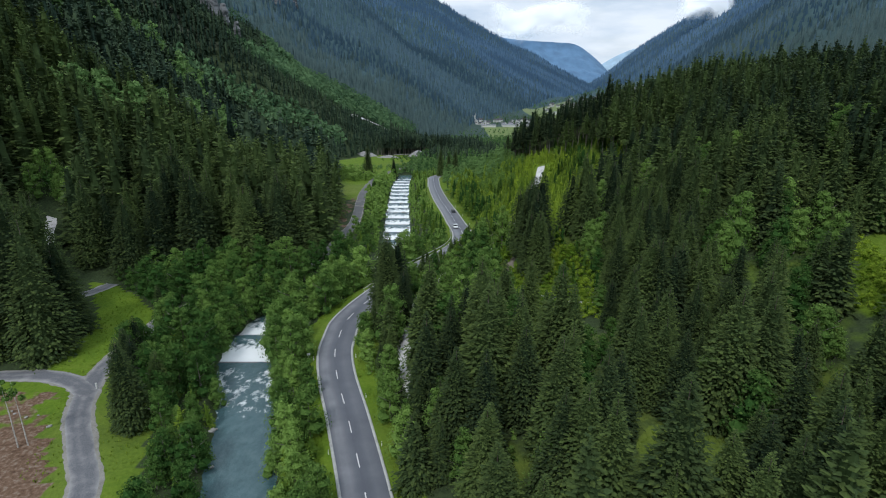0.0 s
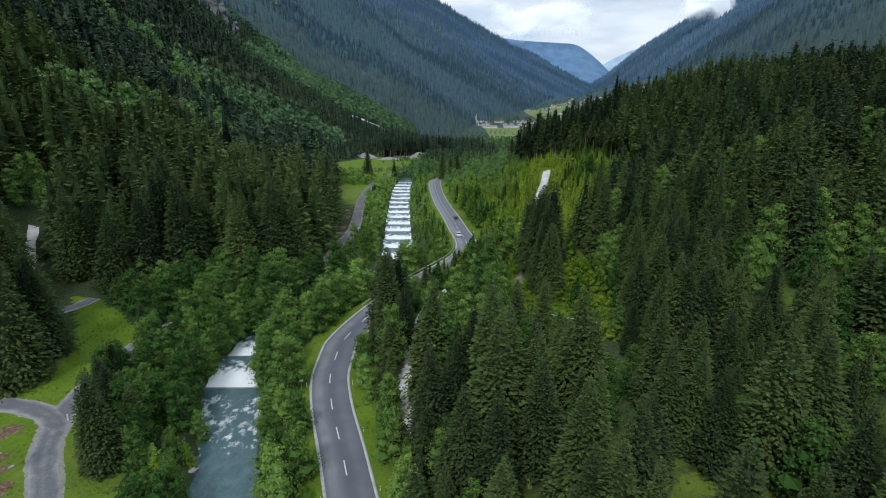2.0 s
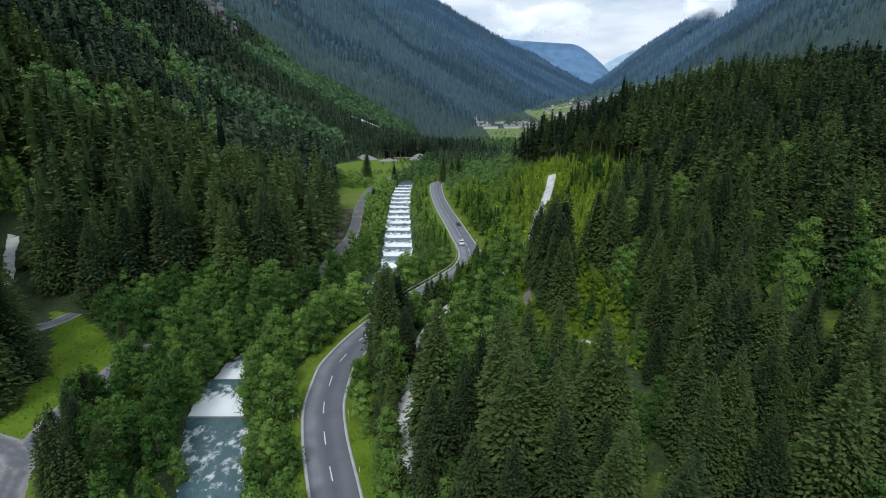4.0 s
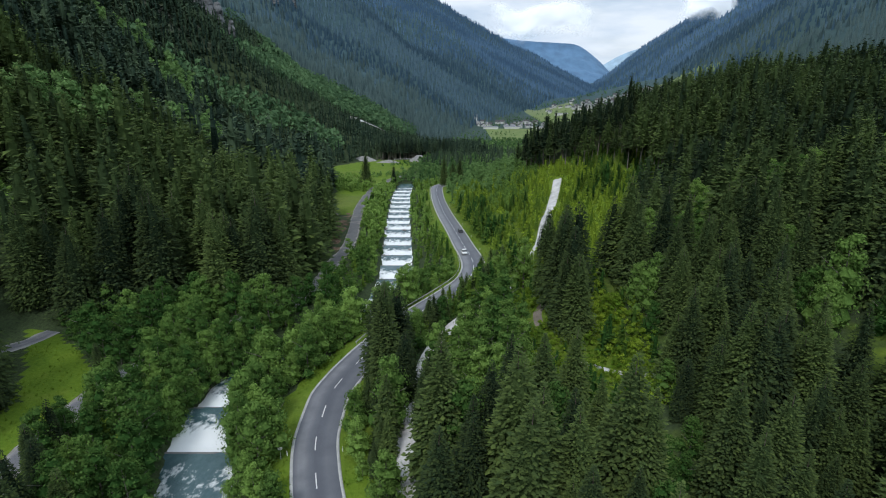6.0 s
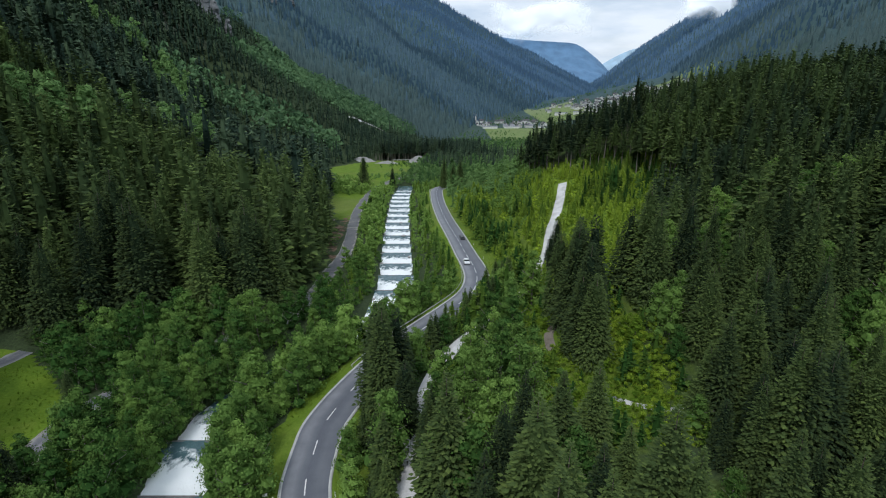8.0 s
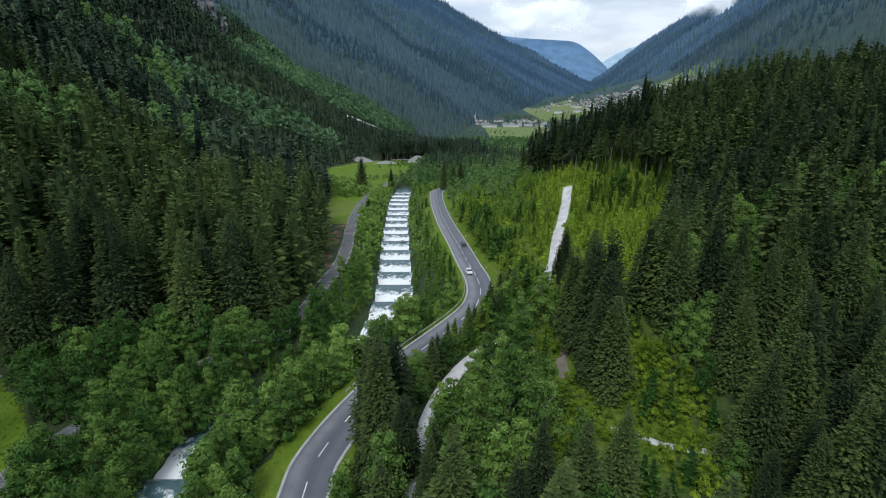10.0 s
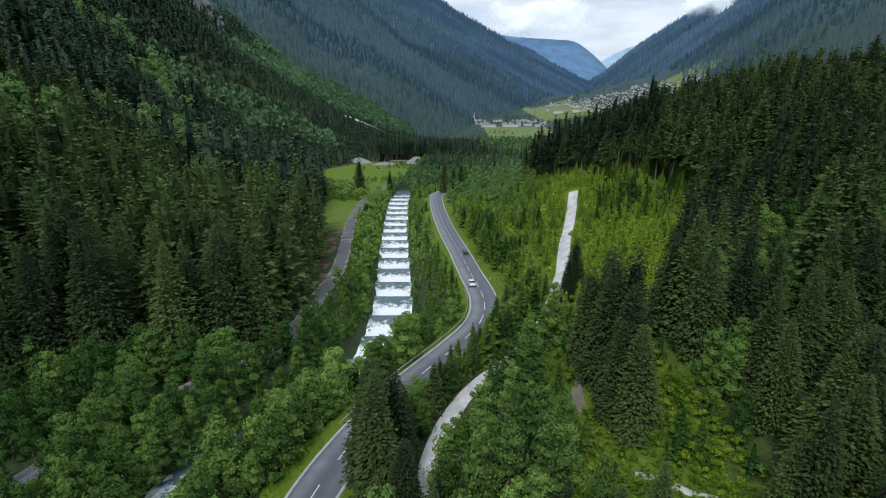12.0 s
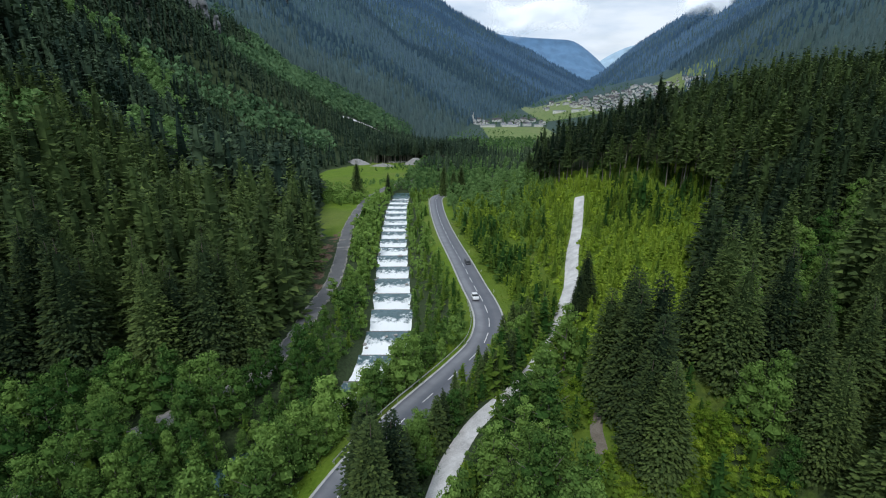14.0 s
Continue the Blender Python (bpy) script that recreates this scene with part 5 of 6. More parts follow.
for k in range(5):
    rk = np.random.default_rng(250 + k)
    ring = [(3.6 * rk.uniform(0.7, 1.2) * math.cos(1.2566 * j), 3.6 * rk.uniform(0.7, 1.2) * math.sin(1.2566 * j), -4.0) for j in range(5)]
    pts = ring + [(rk.uniform(-0.4, 0.4), rk.uniform(-0.4, 0.4), 19.0)]
    spike.append(rounded(pts, [(j, (j + 1) % 5, 5) for j in range(5)], [0.0] * 5 + [0.6], [(p[0] / 3.6, p[1] / 3.6, 0.45) for p in ring] + [(0, 0, 1)], 0.1, k))
def gullied(x, y, seed):
    """Tone of a far wood: streaks down the slope, with lighter and darker trees among them."""
    rk = np.random.default_rng(seed)
    return np.clip(0.42 + 1.5 * fbm(0.22 * x, y, 80, seed, 3) + 0.5 * fbm(x, y, 320, seed + 7, 2) + rk.normal(0, 0.2, len(x)), 0, 1)


p2 = scatter(-1700, 1100, 1150, 4150, 13.5, 47, far_left)
up2 = leafy_strip(p2[:, 0], p2[:, 1])
mass("leafy_wood", [leaf_mesh(240 + k, 9.0, 5.5, 3, 30, 2.2, 0.1, False) for k in range(3)], ps, heights(len(ps), 1.2, 0.2, 39), tone_of(ps[:, 0], ps[:, 1], 14) + 0.3, STRIP_LEAFY, "light green broadleaf strip on the mountainside", "broadleaf wood", 15)
p2 = p2[~up2]
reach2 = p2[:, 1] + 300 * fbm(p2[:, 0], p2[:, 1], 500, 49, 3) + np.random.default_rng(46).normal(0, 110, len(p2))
# Farther trees take the colours with more painted haze.
for sel, mat, lab in ((reach2 < 1750, HAZED_MID_WOODS, "dark conifer forest on the mountain's flank"), ((reach2 >= 1750) & (reach2 < 2600), HAZED_HIGH_WOODS, "conifer forest high on the mountain, painted blue-grey for haze"),
                      (reach2 >= 2600, HAZED_BLUE_WOODS, "conifer forest on the far mountain, painted bluish for haze")):
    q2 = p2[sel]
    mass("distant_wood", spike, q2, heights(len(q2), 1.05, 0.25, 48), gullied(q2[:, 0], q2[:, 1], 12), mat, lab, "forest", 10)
p3 = scatter(450, 2600, 800, 4400, 17.0, 57, lambda x, y: (x > right_toe(y) + 20) & far_sight(x, y))
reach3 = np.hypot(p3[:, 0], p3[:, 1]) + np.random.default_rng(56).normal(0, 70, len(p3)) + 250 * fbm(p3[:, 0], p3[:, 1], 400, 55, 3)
# Same steps of painted haze on the opposite side.
for sel, mat, lab in ((reach3 < 2000, HAZED_MID_WOODS, "dark green conifer forest on the opposite mountain"), ((reach3 >= 2000) & (reach3 < 2900), HAZED_HIGH_WOODS, "conifer forest on the opposite mountain, painted blue-grey for haze"),
                      (reach3 >= 2900, HAZED_BLUE_WOODS, "conifer forest on the opposite mountain, painted bluish for haze")):
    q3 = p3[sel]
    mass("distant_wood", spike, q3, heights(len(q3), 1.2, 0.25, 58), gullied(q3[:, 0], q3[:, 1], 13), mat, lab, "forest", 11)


def ridge(name, crest, base_z, y, depth, col, haze_glow, label, seed):
    """A far mountain: a slope from the crest line down towards the viewer, haze painted in as blue colour and emission.
    """
    fc = curve(*crest)
    xs = np.linspace(crest[0][0], crest[-1][0], 90)
    rows = 24
    V = []
    for r in range(rows):
        q = r / (rows - 1)
        z = base_z + (fc(xs) - base_z) * q + fbm(xs, xs * 0 + r * 40, 240, seed, 5) * 60 * math.sin(math.pi * q)
        V.append(np.stack([xs, np.full_like(xs, y - depth * (1 - q)) + fbm(xs, xs * 0 + r * 55, 300, seed + 5, 4) * 120 * (1 - q), z], 1))
    V = np.stack(V, 0)
    i, j = np.meshgrid(np.arange(rows - 1), np.arange(89), indexing="ij")
    a = i * 90 + j
    f = np.stack([a, a + 1, a + 91, a + 90], -1).reshape(-1, 4)
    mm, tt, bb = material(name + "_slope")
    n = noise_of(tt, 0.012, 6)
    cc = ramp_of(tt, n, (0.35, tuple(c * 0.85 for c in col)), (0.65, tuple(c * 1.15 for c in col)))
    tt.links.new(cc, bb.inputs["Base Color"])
    # Emission imitates the brightness of haze; the slope is no light source.
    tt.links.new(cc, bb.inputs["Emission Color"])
    bb.inputs["Emission Strength"].default_value = haze_glow
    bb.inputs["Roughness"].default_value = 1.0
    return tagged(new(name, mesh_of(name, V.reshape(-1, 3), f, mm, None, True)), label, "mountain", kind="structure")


ridge("backdrop", ((-200, 340), (422, 270), (557, 252), (738, 236), (920, 226), (1079, 208), (1198, 139), (1296, 61), (1420, -60)), -130, 4780, 500, (0.09, 0.175, 0.29), 0.3, "mountain far down the valley, haze painted as glowing blue", 71)
ridge("backdrop", ((1100, -90), (1347, 61), (1450, 119), (1562, 167), (1699, 202), (1971, 262), (2500, 330)), -130, 4930, 120, (0.26, 0.37, 0.47), 0.5, "mountain at the valley's end, haze painted as pale glowing blue", 81)


# ---------- clouds on the ridges ----------
def cloud(x0, x1, z0, z1, y, seed, label, low=0.15, dens=0.5):
    """A thin bank of cloud hanging before a ridge: a bulging sheet, ragged at its rim."""
    n, k = 40, 16
    V = []
    for r in range(k):
        q = r / (k - 1)
        xs = np.linspace(x0, x1, n)
        yy = y - 60 * math.sin(math.pi * q) * np.sin(np.pi * np.linspace(0, 1, n)) + fbm(xs, xs * 0 + r * 30, 160, seed, 3) * 40
        V.append(np.stack([xs, yy, np.full(n, z0 + (z1 - z0) * q) + fbm(xs, xs * 0 + 7, 200, seed, 3) * 0.25 * (z1 - z0)], 1))
    V = np.stack(V, 0)
    i, j = np.meshgrid(np.arange(k - 1), np.arange(n - 1), indexing="ij")
    a = i * n + j
    f = np.stack([a, a + 1, a + n + 1, a + n], -1).reshape(-1, 4)
    u, v = np.meshgrid(np.linspace(0, 1, n), np.linspace(0, 1, k))
    rim = np.minimum(np.minimum(u, 1 - u) * 4, np.minimum(v / max(low, 0.02), (1 - v) * 5)).clip(0, 1)
    mm, tt, bb = material("cloud")
    fac = math_of(tt, "SUBTRACT", math_of(tt, "MULTIPLY", attr_of(tt, "rim"), 1.3), math_of(tt, "MULTIPLY", noise_of(tt, 0.011, 6, 0.6), 1.25))
    al = nd(tt, "ShaderNodeMapRange", {"Value": fac, "From Min": -0.1, "From Max": 0.55, "To Max": dens}).outputs[0]
    bb.inputs["Base Color"].default_value = (0.9, 0.93, 0.96, 1)
    bb.inputs["Roughness"].default_value = 1.0
    # Own glow added in place of daylight scattered through the cloud.
    bb.inputs["Emission Color"].default_value = (0.75, 0.84, 0.92, 1)
    bb.inputs["Emission Strength"].default_value = 0.45
    tt.links.new(al, bb.inputs["Alpha"])
    ob = new("cloud", mesh_of("cloud", V.reshape(-1, 3), f, mm, {"rim": rim.ravel()}, True))
    return tagged(ob, label, "cloud", kind="structure")


cloud(250, 1250, 190, 520, 4640, 3, "low grey-white cloud lying on a far ridge", 0.45, 0.55)
cloud(1330, 1760, 215, 480, 3560, 8, "wisp of cloud clinging to a mountain shoulder", 0.5, 0.75)

# ---------- rock faces and scree on the mountainside ----------
ROCK = plain("grey_rock", ((0.34, (0.06, 0.068, 0.072)), (0.52, (0.13, 0.14, 0.148)), (0.68, (0.25, 0.26, 0.27))), 0.09, 0.95, bump=0.8, fine=0.5, stretch=(1, 1, 0.35))


def rock_face(x, y, width, height, turn, seed):
    n, k = 26, 30
    V = []
    for r in range(k):
        q = r / (k - 1)
        u = np.linspace(-0.5, 0.5, n) * width * (0.55 + 0.45 * math.sin(math.pi * min(1, q * 0.9 + 0.15)))
        out = fbm(u, u * 0 + r * 2.5, 14, seed, 4) * 9 - q * height * 0.45 - 14 * (2 * np.abs(u) / width)**2
        V.append(np.stack([u, -out, np.full(n, q * height) + fbm(u, u * 0, 10, seed + 3, 3) * 8], 1))
    V = np.stack(V, 0).reshape(-1, 3)
    i, j = np.meshgrid(np.arange(k - 1), np.arange(n - 1), indexing="ij")
    a = i * n + j
    f = np.stack([a, a + 1, a + n + 1, a + n], -1).reshape(-1, 4)
    ob = new("rock_face", mesh_of("rock_face", V, f, ROCK))
    ob.matrix_world = pose(x, y, gz(x, y) + 2, 0, 0, turn)
    return tagged(ob, "bare grey rock face breaking through the forest", "rock face")


for x, y, w, h, tn, sd in ((-352, 900, 16, 46, 40, 1), (-334, 893, 20, 58, 40, 2), (-316, 886, 15, 44, 40, 3), (-300, 882, 10, 30, 40, 7), (-480, 1757, 26, 36, 30, 4), (-452, 1859, 18, 30, 30, 5), (-255, 378, 9, 15, 50, 6), (-240, 361, 6, 9, 50, 8)):
    rock_face(x, y, w, h, tn, sd)
lane("scree", [(-172, 945), (-160, 962), (-147, 982), (-133, 1002), (-118, 1022), (-106, 1040)], 7.5, GRAVEL, "pale scree streak on the mountainside", 0.8, "scree", 40)


# ---------- heaps on the far meadow ----------
HEAP = plain("heaped_gravel", ((0.3, (0.18, 0.18, 0.175)), (0.7, (0.32, 0.318, 0.31))), 0.3, 0.95, bump=0.6, fine=2.0)


def heap(x, y, rx, ry, h, mat, label, seed, name="mound"):
    n, k = 30, 9
    V = [(0, 0, h)]
    for r in range(1, k):
        q = r / (k - 1)
        for j in range(n):
            a = 6.2832 * j / n
            w = 1 + 0.3 * float(vnoise(3 * math.cos(a) + seed, 3 * math.sin(a), 1.0, seed))
            px, py = rx * q * w * math.cos(a), ry * q * w * math.sin(a)
            z = h * (math.cos(math.pi * q) * 0.5 + 0.5) * (1 + 0.25 * float(vnoise(px, py, 4.0, seed)))
            V.append((px, py, z + gz(x + px, y + py) - gz(x, y) - 0.4 * q))
    F = [(0, 1 + j, 1 + (j + 1) % n) for j in range(n)]
    for r in range(k - 2):
        for j in range(n):
            a, b = 1 + r * n + j, 1 + r * n + (j + 1) % n
            F += [(a, a + n, b + n), (a, b + n, b)]
    ob = new(name, mesh_of(name, np.array(V), np.array(F), mat, None, True))
    ob.location = (x, y, gz(x, y))
    return tagged(ob, label, "heap")


heap(-92, 676, 15, 10, 5.5, HEAP, "pale grey gravel heap on the meadow", 2)
heap(-64, 655, 17, 7, 3.5, HEAP, "low spread gravel heap on the meadow", 3)
heap(-30, 676, 16, 9, 7, HEAP, "grey gravel heap at the meadow's edge", 4)
heap(-2, 735, 14, 8, 6.5, HEAP, "grey gravel heap among trees", 5)
heap(-60, 292, 7, 20, 3.2, TRODDEN, "bare earth bank beside the lane", 6, "earth_bank")
heap(-90, 66, 16, 10, 1.3, plain("broken_soil", ((0.3, (0.10, 0.062, 0.04)), (0.5, (0.19, 0.13, 0.095)), (0.7, (0.27, 0.21, 0.17))), 0.5, 0.95, bump=0.8, fine=3.0), "churned brown soil with stones", 7, "soil_heap")


def stone(seed):
    rng = np.random.default_rng(seed)
    bm = bmesh.new()
    bmesh.ops.create_icosphere(bm, subdivisions=1, radius=1)
    for v in bm.verts:
        v.co *= rng.uniform(0.75, 1.2)
        v.co.z *= 0.6
    me = bpy.data.meshes.new("stone")
    bm.to_mesh(me)
    bm.free()
    me.materials.append(plain("stone", ((0.3, (0.2, 0.19, 0.18)), (0.7, (0.42, 0.41, 0.39))), 2.0, 0.9, bump=0.4))
    return me


stones = [stone(k) for k in range(3)]
rng = np.random.default_rng(5)
for k in range(34):
    x, y = rng.uniform(-100, -68), rng.uniform(58, 90)
    if float(lane_distance(np.array([x]), np.array([y]))[0]) < 1:
        continue
    r = rng.uniform(0.2, 0.55)
    ob = tagged(new("stone", stones[k % 3]), "pale grey stone lying on the bare soil", "stone", "stones on the cleared plot")
    ob.matrix_world = Matrix.LocRotScale((x, y, gz(x, y) + (1.0 if math.hypot((x + 90) / 16, (y - 66) / 10) < 0.5 else 0.1)), Euler((0, 0, rng.uniform(0, 6))), (r, r * 0.8, r))
for k in range(40):
    y = rng.uniform(60, 430)
    side = rng.choice((-1, 1))
    x = float(river_x(y)) + side * (RIVER_HALF + rng.uniform(-0.6, 0.9))
    r = rng.uniform(0.35, 0.9)
    ob = tagged(new("boulder", stones[k % 3]), "wet grey boulder at the river's edge", "boulder", "boulders along the river")
    ob.matrix_world = Matrix.LocRotScale((x, y, float(river_z(y)) + 0.15), Euler((0, 0, rng.uniform(0, 6))), (r, r * 0.9, r))
for x, y, r in ((-23.6, 303.8, 0.9), (-20.5, 276.5, 1.1), (-19.0, 199.8, 0.5), (-16.6, 200.6, 0.6)):
    ob = tagged(new("boulder", stones[0]), "dark boulder standing in the river", "boulder", "boulders along the river")
    ob.matrix_world = Matrix.LocRotScale((x, y, float(river_z(y)) + 0.2), None, (r, r, r))


# ---------- road furniture ----------
STEEL = plain("galvanised_steel", ((0.3, (0.50, 0.51, 0.52)), (0.7, (0.66, 0.67, 0.68))), 1.5, 0.5, 0.3)
WHITE = plain("white_plastic", ((0.3, (0.7, 0.7, 0.69)), (0.7, (0.82, 0.82, 0.8))), 3.0, 0.5)
BLACK = plain("black_band", ((0.3, (0.02, 0.02, 0.022)), (0.7, (0.04, 0.04, 0.042))), 3.0, 0.5)


def box_mesh(name, sx, sy, sz, mat, bevel=0.0):
    bm = bmesh.new()
    bmesh.ops.create_cube(bm, size=1, matrix=Matrix.Translation((0, 0, sz / 2)) @ Matrix.Diagonal((sx, sy, sz, 1)))
    if bevel:
        bmesh.ops.bevel(bm, geom=bm.edges[:], offset=bevel, segments=2, affect="EDGES")
    me = bpy.data.meshes.new(name)
    bm.to_mesh(me)
    bm.free()
    me.materials.append(mat)
    return me


def guard_rail(y0, y1, off, label):
    top = tagged(new("guard_rail"), label, "guard rail")
    ys = np.arange(y0, y1, 1.0)
    prof_o = np.array([0.0, 0.06, 0.0, 0.06, 0.0]) + off
    prof_z = np.array([0.42, 0.50, 0.58, 0.66, 0.74])
    v, f = ribbon(ys, road_x, road_z, prof_o, prof_z)
    part("rail", mesh_of("rail", v, f, STEEL, None, True), top, "galvanised steel rail")
    pm = box_mesh("post", 0.1, 0.12, 0.9, STEEL)
    for y in np.arange(y0 + 0.5, y1, 4.0):
        dx = float(road_x(y + 0.5) - road_x(y - 0.5))
        n = math.hypot(1, dx)
        p = part("post", pm, top)
        p.location = (float(road_x(y)) + (off - 0.08) / n, y - (off - 0.08) * dx / n, float(road_z(y)) - 0.25)
    return top


guard_rail(138, 206, -4.35, "steel guard rail along the outer side of the bend")
guard_rail(340, 396, -4.35, "steel guard rail along the far stretch of road")

post_m = box_mesh("post_body", 0.12, 0.1, 0.95, WHITE, 0.02)
band_m = box_mesh("reflector_band", 0.13, 0.11, 0.16, BLACK)
proto = tagged(new("delineator_post"), "white roadside marker post with a black band", "marker post", "marker posts along the road")
part("post_body", post_m, proto)
bp = part("reflector_band", band_m, proto, "black reflector band")
bp.location = (0, 0, 0.68)
spots = [(76.1, 4.5), (90.2, 4.5), (105, 4.5), (119, 4.6), (74, -4.5), (104, -4.5), (214, 4.7), (236, 4.7), (262, 4.7), (290, 4.7), (318, 4.7)]
for k, (y, off) in enumerate(spots):
    m4 = pose(float(road_x(y)) + off, y, float(road_z(y)) - 0.2)
    if k == 0:
        proto.matrix_world = m4
    else:
        copy_thing(proto, m4)
sp = tagged(new("junction_post", box_mesh("junction_post", 0.25, 0.25, 1.5, WHITE, 0.04)), "short white post at the road junction", "post")
sp.location = (-67.8, 94.1, gz(-67.8, 94.1) - 0.1)


# ---------- cars ----------
def car(x_off, y, facing, paint_col, label, name="car"):
    mp, tp, bp2 = material("car_paint")
    bp2.inputs["Base Color"].default_value = (*paint_col, 1)
    bp2.inputs["Roughness"].default_value, bp2.inputs["Coat Weight"].default_value = 0.35, 0.6
    mg, tg, bg = material("car_glass")
    bg.inputs["Base Color"].default_value = (0.015, 0.018, 0.02, 1)
    bg.inputs["Roughness"].default_value = 0.08
    top = tagged(new(name), label, "car")

    def loft(nm, rows, mat, lab=""):
        bm = bmesh.new()
        rings = []
        for yy, w, z0, z1 in rows:
            rings.append([bm.verts.new(p) for p in ((-w, yy, z0), (-w * 1.02, yy, (z0 + z1) / 2), (-w * 0.92, yy, z1), (w * 0.92, yy, z1), (w * 1.02, yy, (z0 + z1) / 2), (w, yy, z0))])
        for a, b in zip(rings, rings[1:]):
            for i in range(6):
                bm.faces.new((a[i], a[(i + 1) % 6], b[(i + 1) % 6], b[i]))
        bm.faces.new(rings[0][::-1])
        bm.faces.new(rings[-1])
        bmesh.ops.recalc_face_normals(bm, faces=bm.faces)
        me = bpy.data.meshes.new(nm)
        bm.to_mesh(me)
        bm.free()
        me.materials.append(mat)
        return part(nm, me, top, lab)

    loft("body", ((-2.15, 0.72, 0.4, 0.75), (-2.0, 0.86, 0.3, 0.88), (-0.9, 0.9, 0.28, 0.95), (1.4, 0.9, 0.28, 0.98), (2.05, 0.86, 0.3, 0.95), (2.2, 0.75, 0.42, 0.8)), mp)
    loft("window_band", ((-1.0, 0.80, 0.93, 0.97), (-0.3, 0.76, 0.93, 1.36), (1.3, 0.76, 0.93, 1.38), (1.95, 0.78, 0.93, 1.0)), mg, "dark glass windows")
    loft("roof", ((-0.35, 0.70, 1.33, 1.40), (0.2, 0.72, 1.34, 1.46), (1.1, 0.72, 1.34, 1.46), (1.4, 0.68, 1.33, 1.40)), mp)
    bm = bmesh.new()
    bmesh.ops.create_cone(bm, cap_ends=True, segments=16, radius1=0.32, radius2=0.32, depth=0.22, matrix=Matrix.Rotation(radians(90), 4, "Y"))
    wm = bpy.data.meshes.new("wheel")
    bm.to_mesh(wm)
    bm.free()
    wm.materials.append(BLACK)
    bm = bmesh.new()
    bmesh.ops.create_cone(bm, cap_ends=True, segments=12, radius1=0.2, radius2=0.2, depth=0.24, matrix=Matrix.Rotation(radians(90), 4, "Y"))
    rim_m = bpy.data.meshes.new("rim")
    bm.to_mesh(rim_m)
    bm.free()
    rim_m.materials.append(STEEL)
    for sx in (-0.8, 0.8):
        for sy in (-1.35, 1.35):
            wheel = part("wheel", wm, top, "black tyre")
            wheel.location = (sx, sy, 0.32)
            part("rim", rim_m, wheel, "silver rim")
    lm = box_mesh("headlight", 0.3, 0.08, 0.14, WHITE, 0.02)
    for sx in (-0.58, 0.58):
        part("headlight", lm, top, "clear headlight").location = (sx, -2.1, 0.6)
    dx = float(road_x(y + 0.5) - road_x(y - 0.5))
    n = math.hypot(1, dx)
    slope = math.degrees(math.atan((float(road_z(y + 2)) - float(road_z(y - 2))) / 4))
    top.matrix_world = pose(float(road_x(y)) + x_off / n, y - x_off * dx / n, float(road_z(y)) + 0.05, slope, 0, -math.degrees(math.atan(dx)) + facing)
    return top


car(-1.75, 208, 0, (0.75, 0.76, 0.77), "white car driving on the mountain road")
car(1.75, 246, 180, (0.03, 0.032, 0.036), "dark grey car driving on the mountain road")

# ---------- village ----------
WALL = plain("house_plaster", ((0.3, (0.55, 0.55, 0.53)), (0.7, (0.8, 0.8, 0.78))), 0.2, 0.9)
ROOFS = [plain("roof_tiles", ((0.3, (0.055, 0.055, 0.062)), (0.7, (0.10, 0.10, 0.11))), 0.3, 0.8), plain("roof_slate", ((0.3, (0.17, 0.18, 0.20)), (0.7, (0.28, 0.29, 0.31))), 0.3, 0.7),
         plain("roof_red", ((0.3, (0.07, 0.066, 0.068)), (0.7, (0.115, 0.108, 0.11))), 0.3, 0.8)]
PANE = plain("dark_window", ((0.3, (0.03, 0.035, 0.04)), (0.7, (0.06, 0.065, 0.075))), 1.0, 0.2)


def house_parts(w, l, h, roof_h, over):
    a, b = w / 2, l / 2
    wv = [(-a, -b, -4), (a, -b, -4), (a, b, -4), (-a, b, -4), (-a, -b, h), (a, -b, h), (a, b, h), (-a, b, h), (0, -b, h + roof_h), (0, b, h + roof_h)]
    wf = [(0, 1, 5, 4), (2, 3, 7, 6), (1, 2, 6, 5), (3, 0, 4, 7), (4, 5, 8, 8), (6, 7, 9, 9)]
    me = bpy.data.meshes.new("wall")
    me.from_pydata(wv, [], [tuple(dict.fromkeys(f)) for f in wf])
    me.materials.append(WALL)
    rz = h - over * roof_h / a
    rv = [(-a - over, -b - over, rz), (0, -b - over, h + roof_h), (a + over, -b - over, rz), (-a - over, b + over, rz), (0, b + over, h + roof_h), (a + over, b + over, rz)]
    rv += [(x, y, z + 0.35) for x, y, z in rv]
    rf = [(6, 7, 10, 9), (7, 8, 11, 10), (0, 3, 4, 1), (1, 4, 5, 2), (0, 1, 7, 6), (1, 2, 8, 7), (3, 9, 10, 4), (4, 10, 11, 5), (0, 6, 9, 3), (2, 5, 11, 8)]
    roofs = []
    for rm in ROOFS:
        r = bpy.data.meshes.new("roof")
        r.from_pydata(rv, [], rf)
        r.materials.append(rm)
        roofs.append(r)
    return me, roofs


HOUSES = [house_parts(10, 12, 6, 3.2, 1.0), house_parts(12, 15, 7.5, 3.6, 1.2), house_parts(9, 10, 5, 3.0, 0.9)]
SHEDS = [house_parts(14, 44, 5, 2.0, 0.6), house_parts(10, 26, 4.5, 2.2, 0.6)]
win_m = box_mesh("window", 1.3, 0.12, 1.5, PANE)
vr = np.random.default_rng(12)


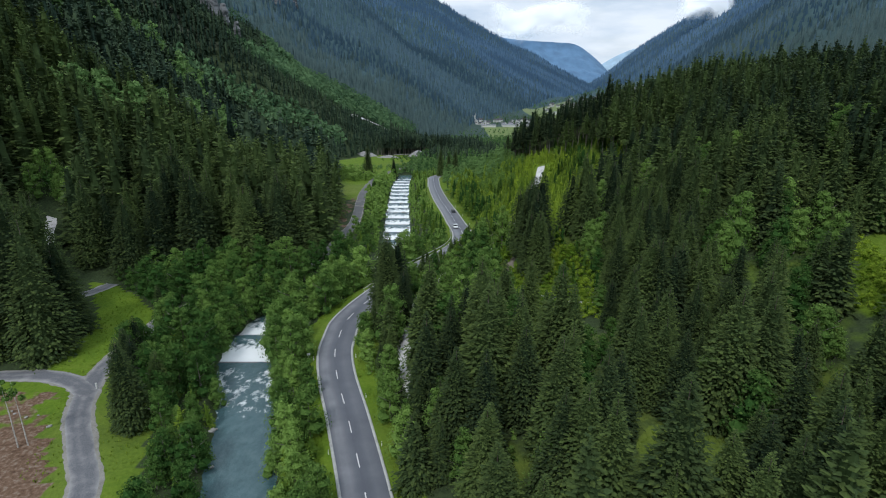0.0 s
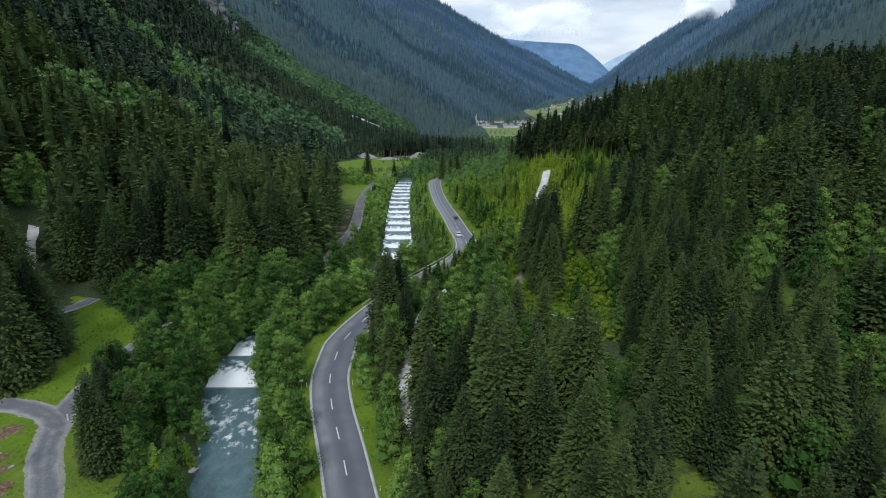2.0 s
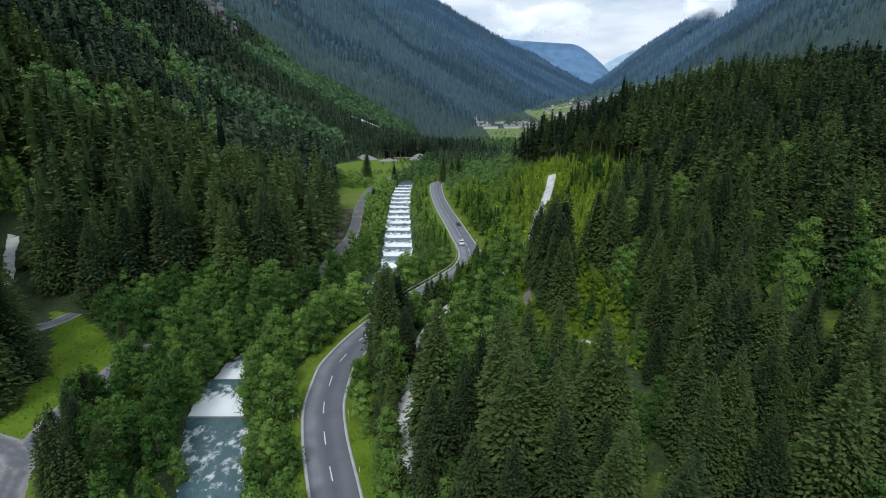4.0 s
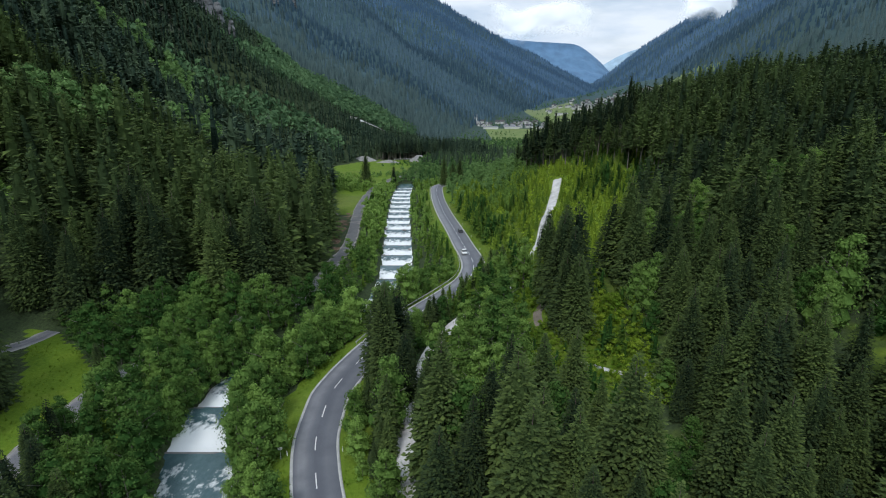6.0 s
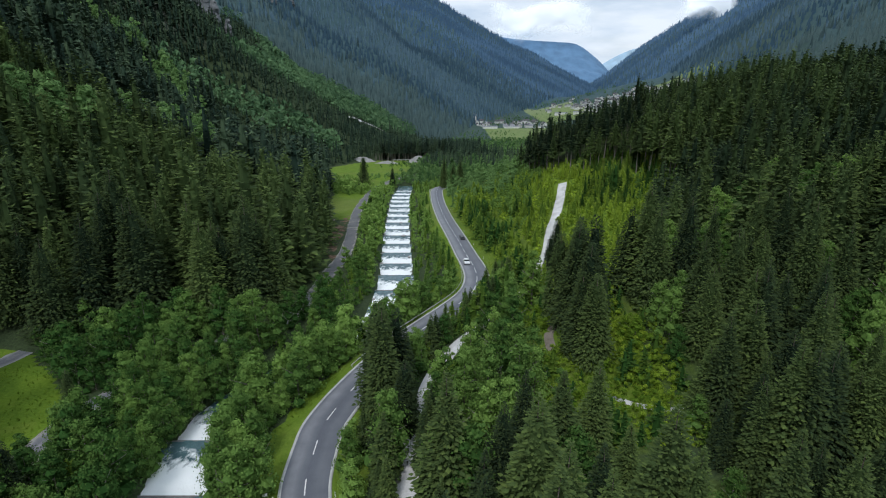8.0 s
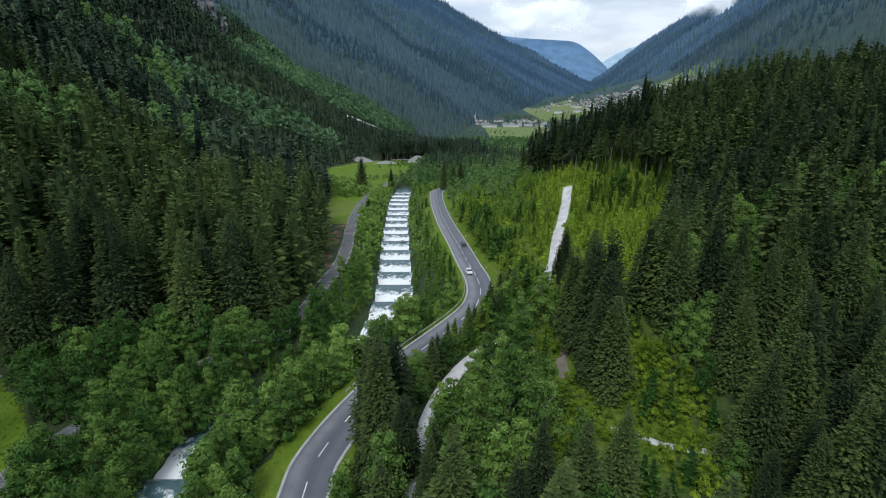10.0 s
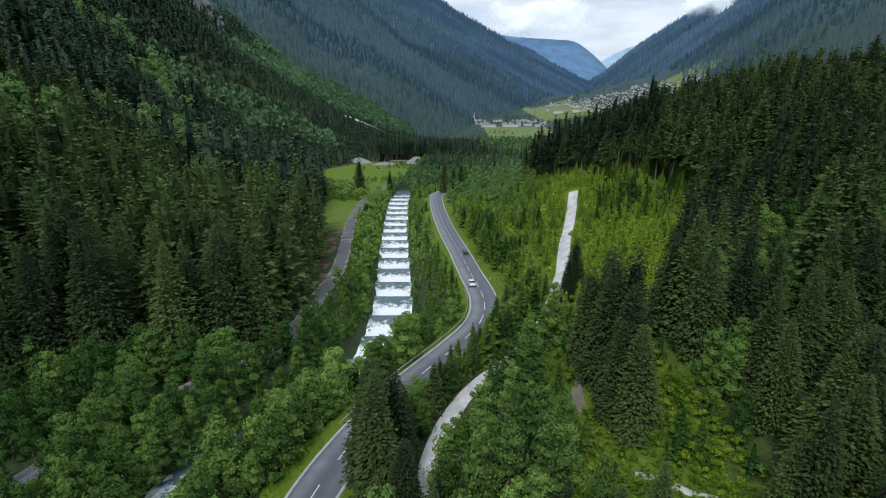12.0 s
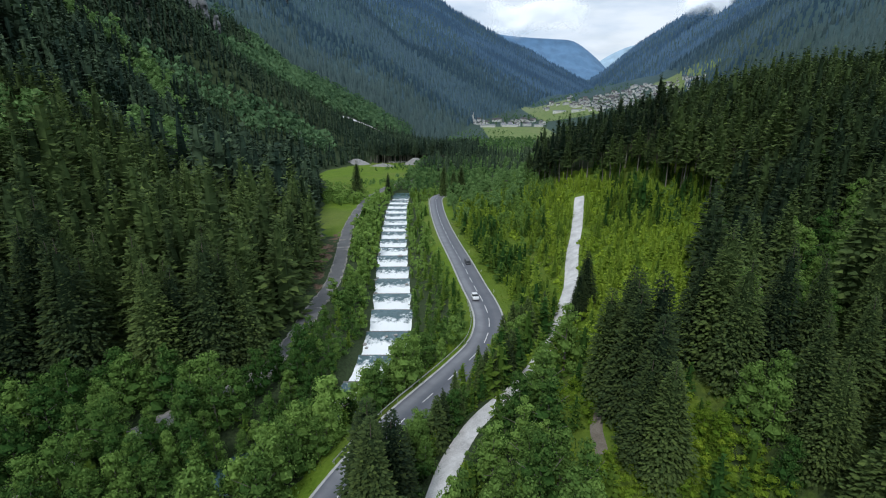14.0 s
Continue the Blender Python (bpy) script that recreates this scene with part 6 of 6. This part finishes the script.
def house(x, y, kinds, turn, label, pick=None):
    wall_me, roofs = kinds[vr.integers(0, len(kinds))]
    top = tagged(new("house"), label, "house", "houses of the village")
    part("wall", wall_me, top)
    part("roof", roofs[vr.integers(0, 3) if pick is None else pick], top, "dark pitched roof")
    lo = min(v.co.y for v in wall_me.vertices)
    for wx in (-2.6, 2.6):
        for wz in (1.2, 4.0):
            part("window", win_m, top).location = (wx, lo - 0.02, wz)
    top.matrix_world = pose(x, y, gz(x, y) + 0.5, 0, 0, turn)


for gy_ in np.arange(1900, 2240, 27):
    for gx_ in np.arange(480, 860, 24):
        x, y = gx_ + vr.uniform(-9, 9), gy_ + vr.uniform(-10, 10)
        lo_x = 505 - 0.1 * (y - 1900)
        if x < lo_x or vr.uniform() < 0.12 or (y > 2150 and x > 780):
            continue
        house(x, y, HOUSES, vr.uniform(-25, 25) + 90 * vr.integers(0, 2), "white-walled house with a dark pitched roof in the village")
for k in range(34):
    x = vr.uniform(100, 335)
    y = 1735 + vr.uniform(-15, 130) + 0.1 * x
    house(x, y, HOUSES, vr.uniform(-20, 20) + 90 * vr.integers(0, 2), "white house on the valley floor beyond the fields")
for x, y in ((140, 1722), (205, 1732), (292, 1736), (470, 1990), (420, 2060)):
    house(x, y, SHEDS, 90 + vr.uniform(-6, 6), "long pale building beside the fields", 1)
for k in range(14):
    x, y = vr.uniform(380, 560), vr.uniform(2150, 2500)
    house(x, y, HOUSES, vr.uniform(0, 90), "scattered house on the fields below the mountain")
pv = scatter(40, 900, 1260, 2600, 19, 97, lambda x, y: (x > left_toe(y)) & (x < np.minimum(right_toe(y), 760)) & (fbm(x, y, 120, 98, 3) > -0.12) & (~is_meadow(x, y) | (fbm(x, y, 45, 61, 2) > 0.25)))
mass("leafy_wood", [leaf_mesh(240 + k, 9.0, 4.4, 2, 18, 2.8, 0.1, False) for k in range(3)], pv, heights(len(pv), 1.0, 0.3, 99), tone_of(pv[:, 0], pv[:, 1], 33) * 0.7, FAR_LEAFY, "trees and hedges between the village fields", "trees", 23)

# ---------- two slender birches on the plot ----------
def birch(x, y, h, seed):
    top = tagged(new("birch"), "slender birch with a long bare pale trunk", "birch", "birches on the plot")
    part("trunk", trunk_mesh(seed, h, 0.11, WHITE_BARK, 0), top)
    d = leaf_mesh(seed, h, 1.5, 4, 170, 0.36, 0.68)
    part("crown", crown_mesh(d, ALDER, 0.8), top)
    top.location = (x, y, gz(x, y) - 0.1)


WHITE_BARK = plain("birch_bark", ((0.35, (0.25, 0.24, 0.22)), (0.6, (0.62, 0.60, 0.56))), 2.0, 0.8, stretch=(1, 1, 3))
birch(-69.6, 75.6, 13.5, 601)
birch(-68.4, 76.2, 12.8, 602)

pw = scatter(-30, 420, 880, 1440, 11, 127, lambda x, y: (x > left_toe(y) + 6) & (x < 60 + 0.26 * (y - 700)) & (fbm(x, y, 90, 128, 3) > -0.2))
mass("leafy_wood", [leaf_mesh(260 + k, 9.0, 4.4, 2, 18, 2.8, 0.1, False) for k in range(3)], pw, heights(len(pw), 1.1, 0.25, 129), tone_of(pw[:, 0], pw[:, 1], 34), FAR_LEAFY, "broadleaf trees on the lower valley floor", "trees", 27)

# low barrier and shrubs at the meadow's far edge
bar = tagged(new("barrier"), "low pale barrier at the edge of the far meadow", "barrier")
rail_m, bpost_m = box_mesh("rail", 34, 0.3, 0.5, CONCRETE, 0.04), box_mesh("post", 0.4, 0.35, 1.3, CONCRETE, 0.03)
part("rail", rail_m, bar).location = (0, 0, 0.9)
for k in range(8):
    part("post", bpost_m, bar).location = (-16 + 4.55 * k, 0, -0.2)
bar.matrix_world = pose(-44, 688, gz(-44, 688) + 0.6, 0, 0, 3)
pk = scatter(-118, -30, 410, 690, 6.0, 147, lambda x, y: is_meadow(x, y) & (fbm(x, y, 40, 148, 3) > 0.34) & (lane_distance(x, y) > 2))
mass("shrubs", ALDER_FAR, pk, heights(len(pk), 0.5, 0.15, 149), tone_of(pk[:, 0], pk[:, 1], 35), FAR_LEAFY, "green bushes scattered on the far meadow", "shrubs", 29, 0.3)

# small road sign seen from behind, beside the road
sign = tagged(new("road_sign"), "small grey road sign on a steel post, seen from behind", "road sign")
part("post", box_mesh("post", 0.08, 0.08, 2.3, STEEL), sign)
pl_m = part("plate", box_mesh("plate", 0.7, 0.04, 0.5, WHITE, 0.01), sign, "pale metal plate")
pl_m.location = (0, 0.06, 1.8)
sign.matrix_world = pose(-28.4, 103.6, gz(-28.4, 103.6) - 0.1, 0, 0, 10)
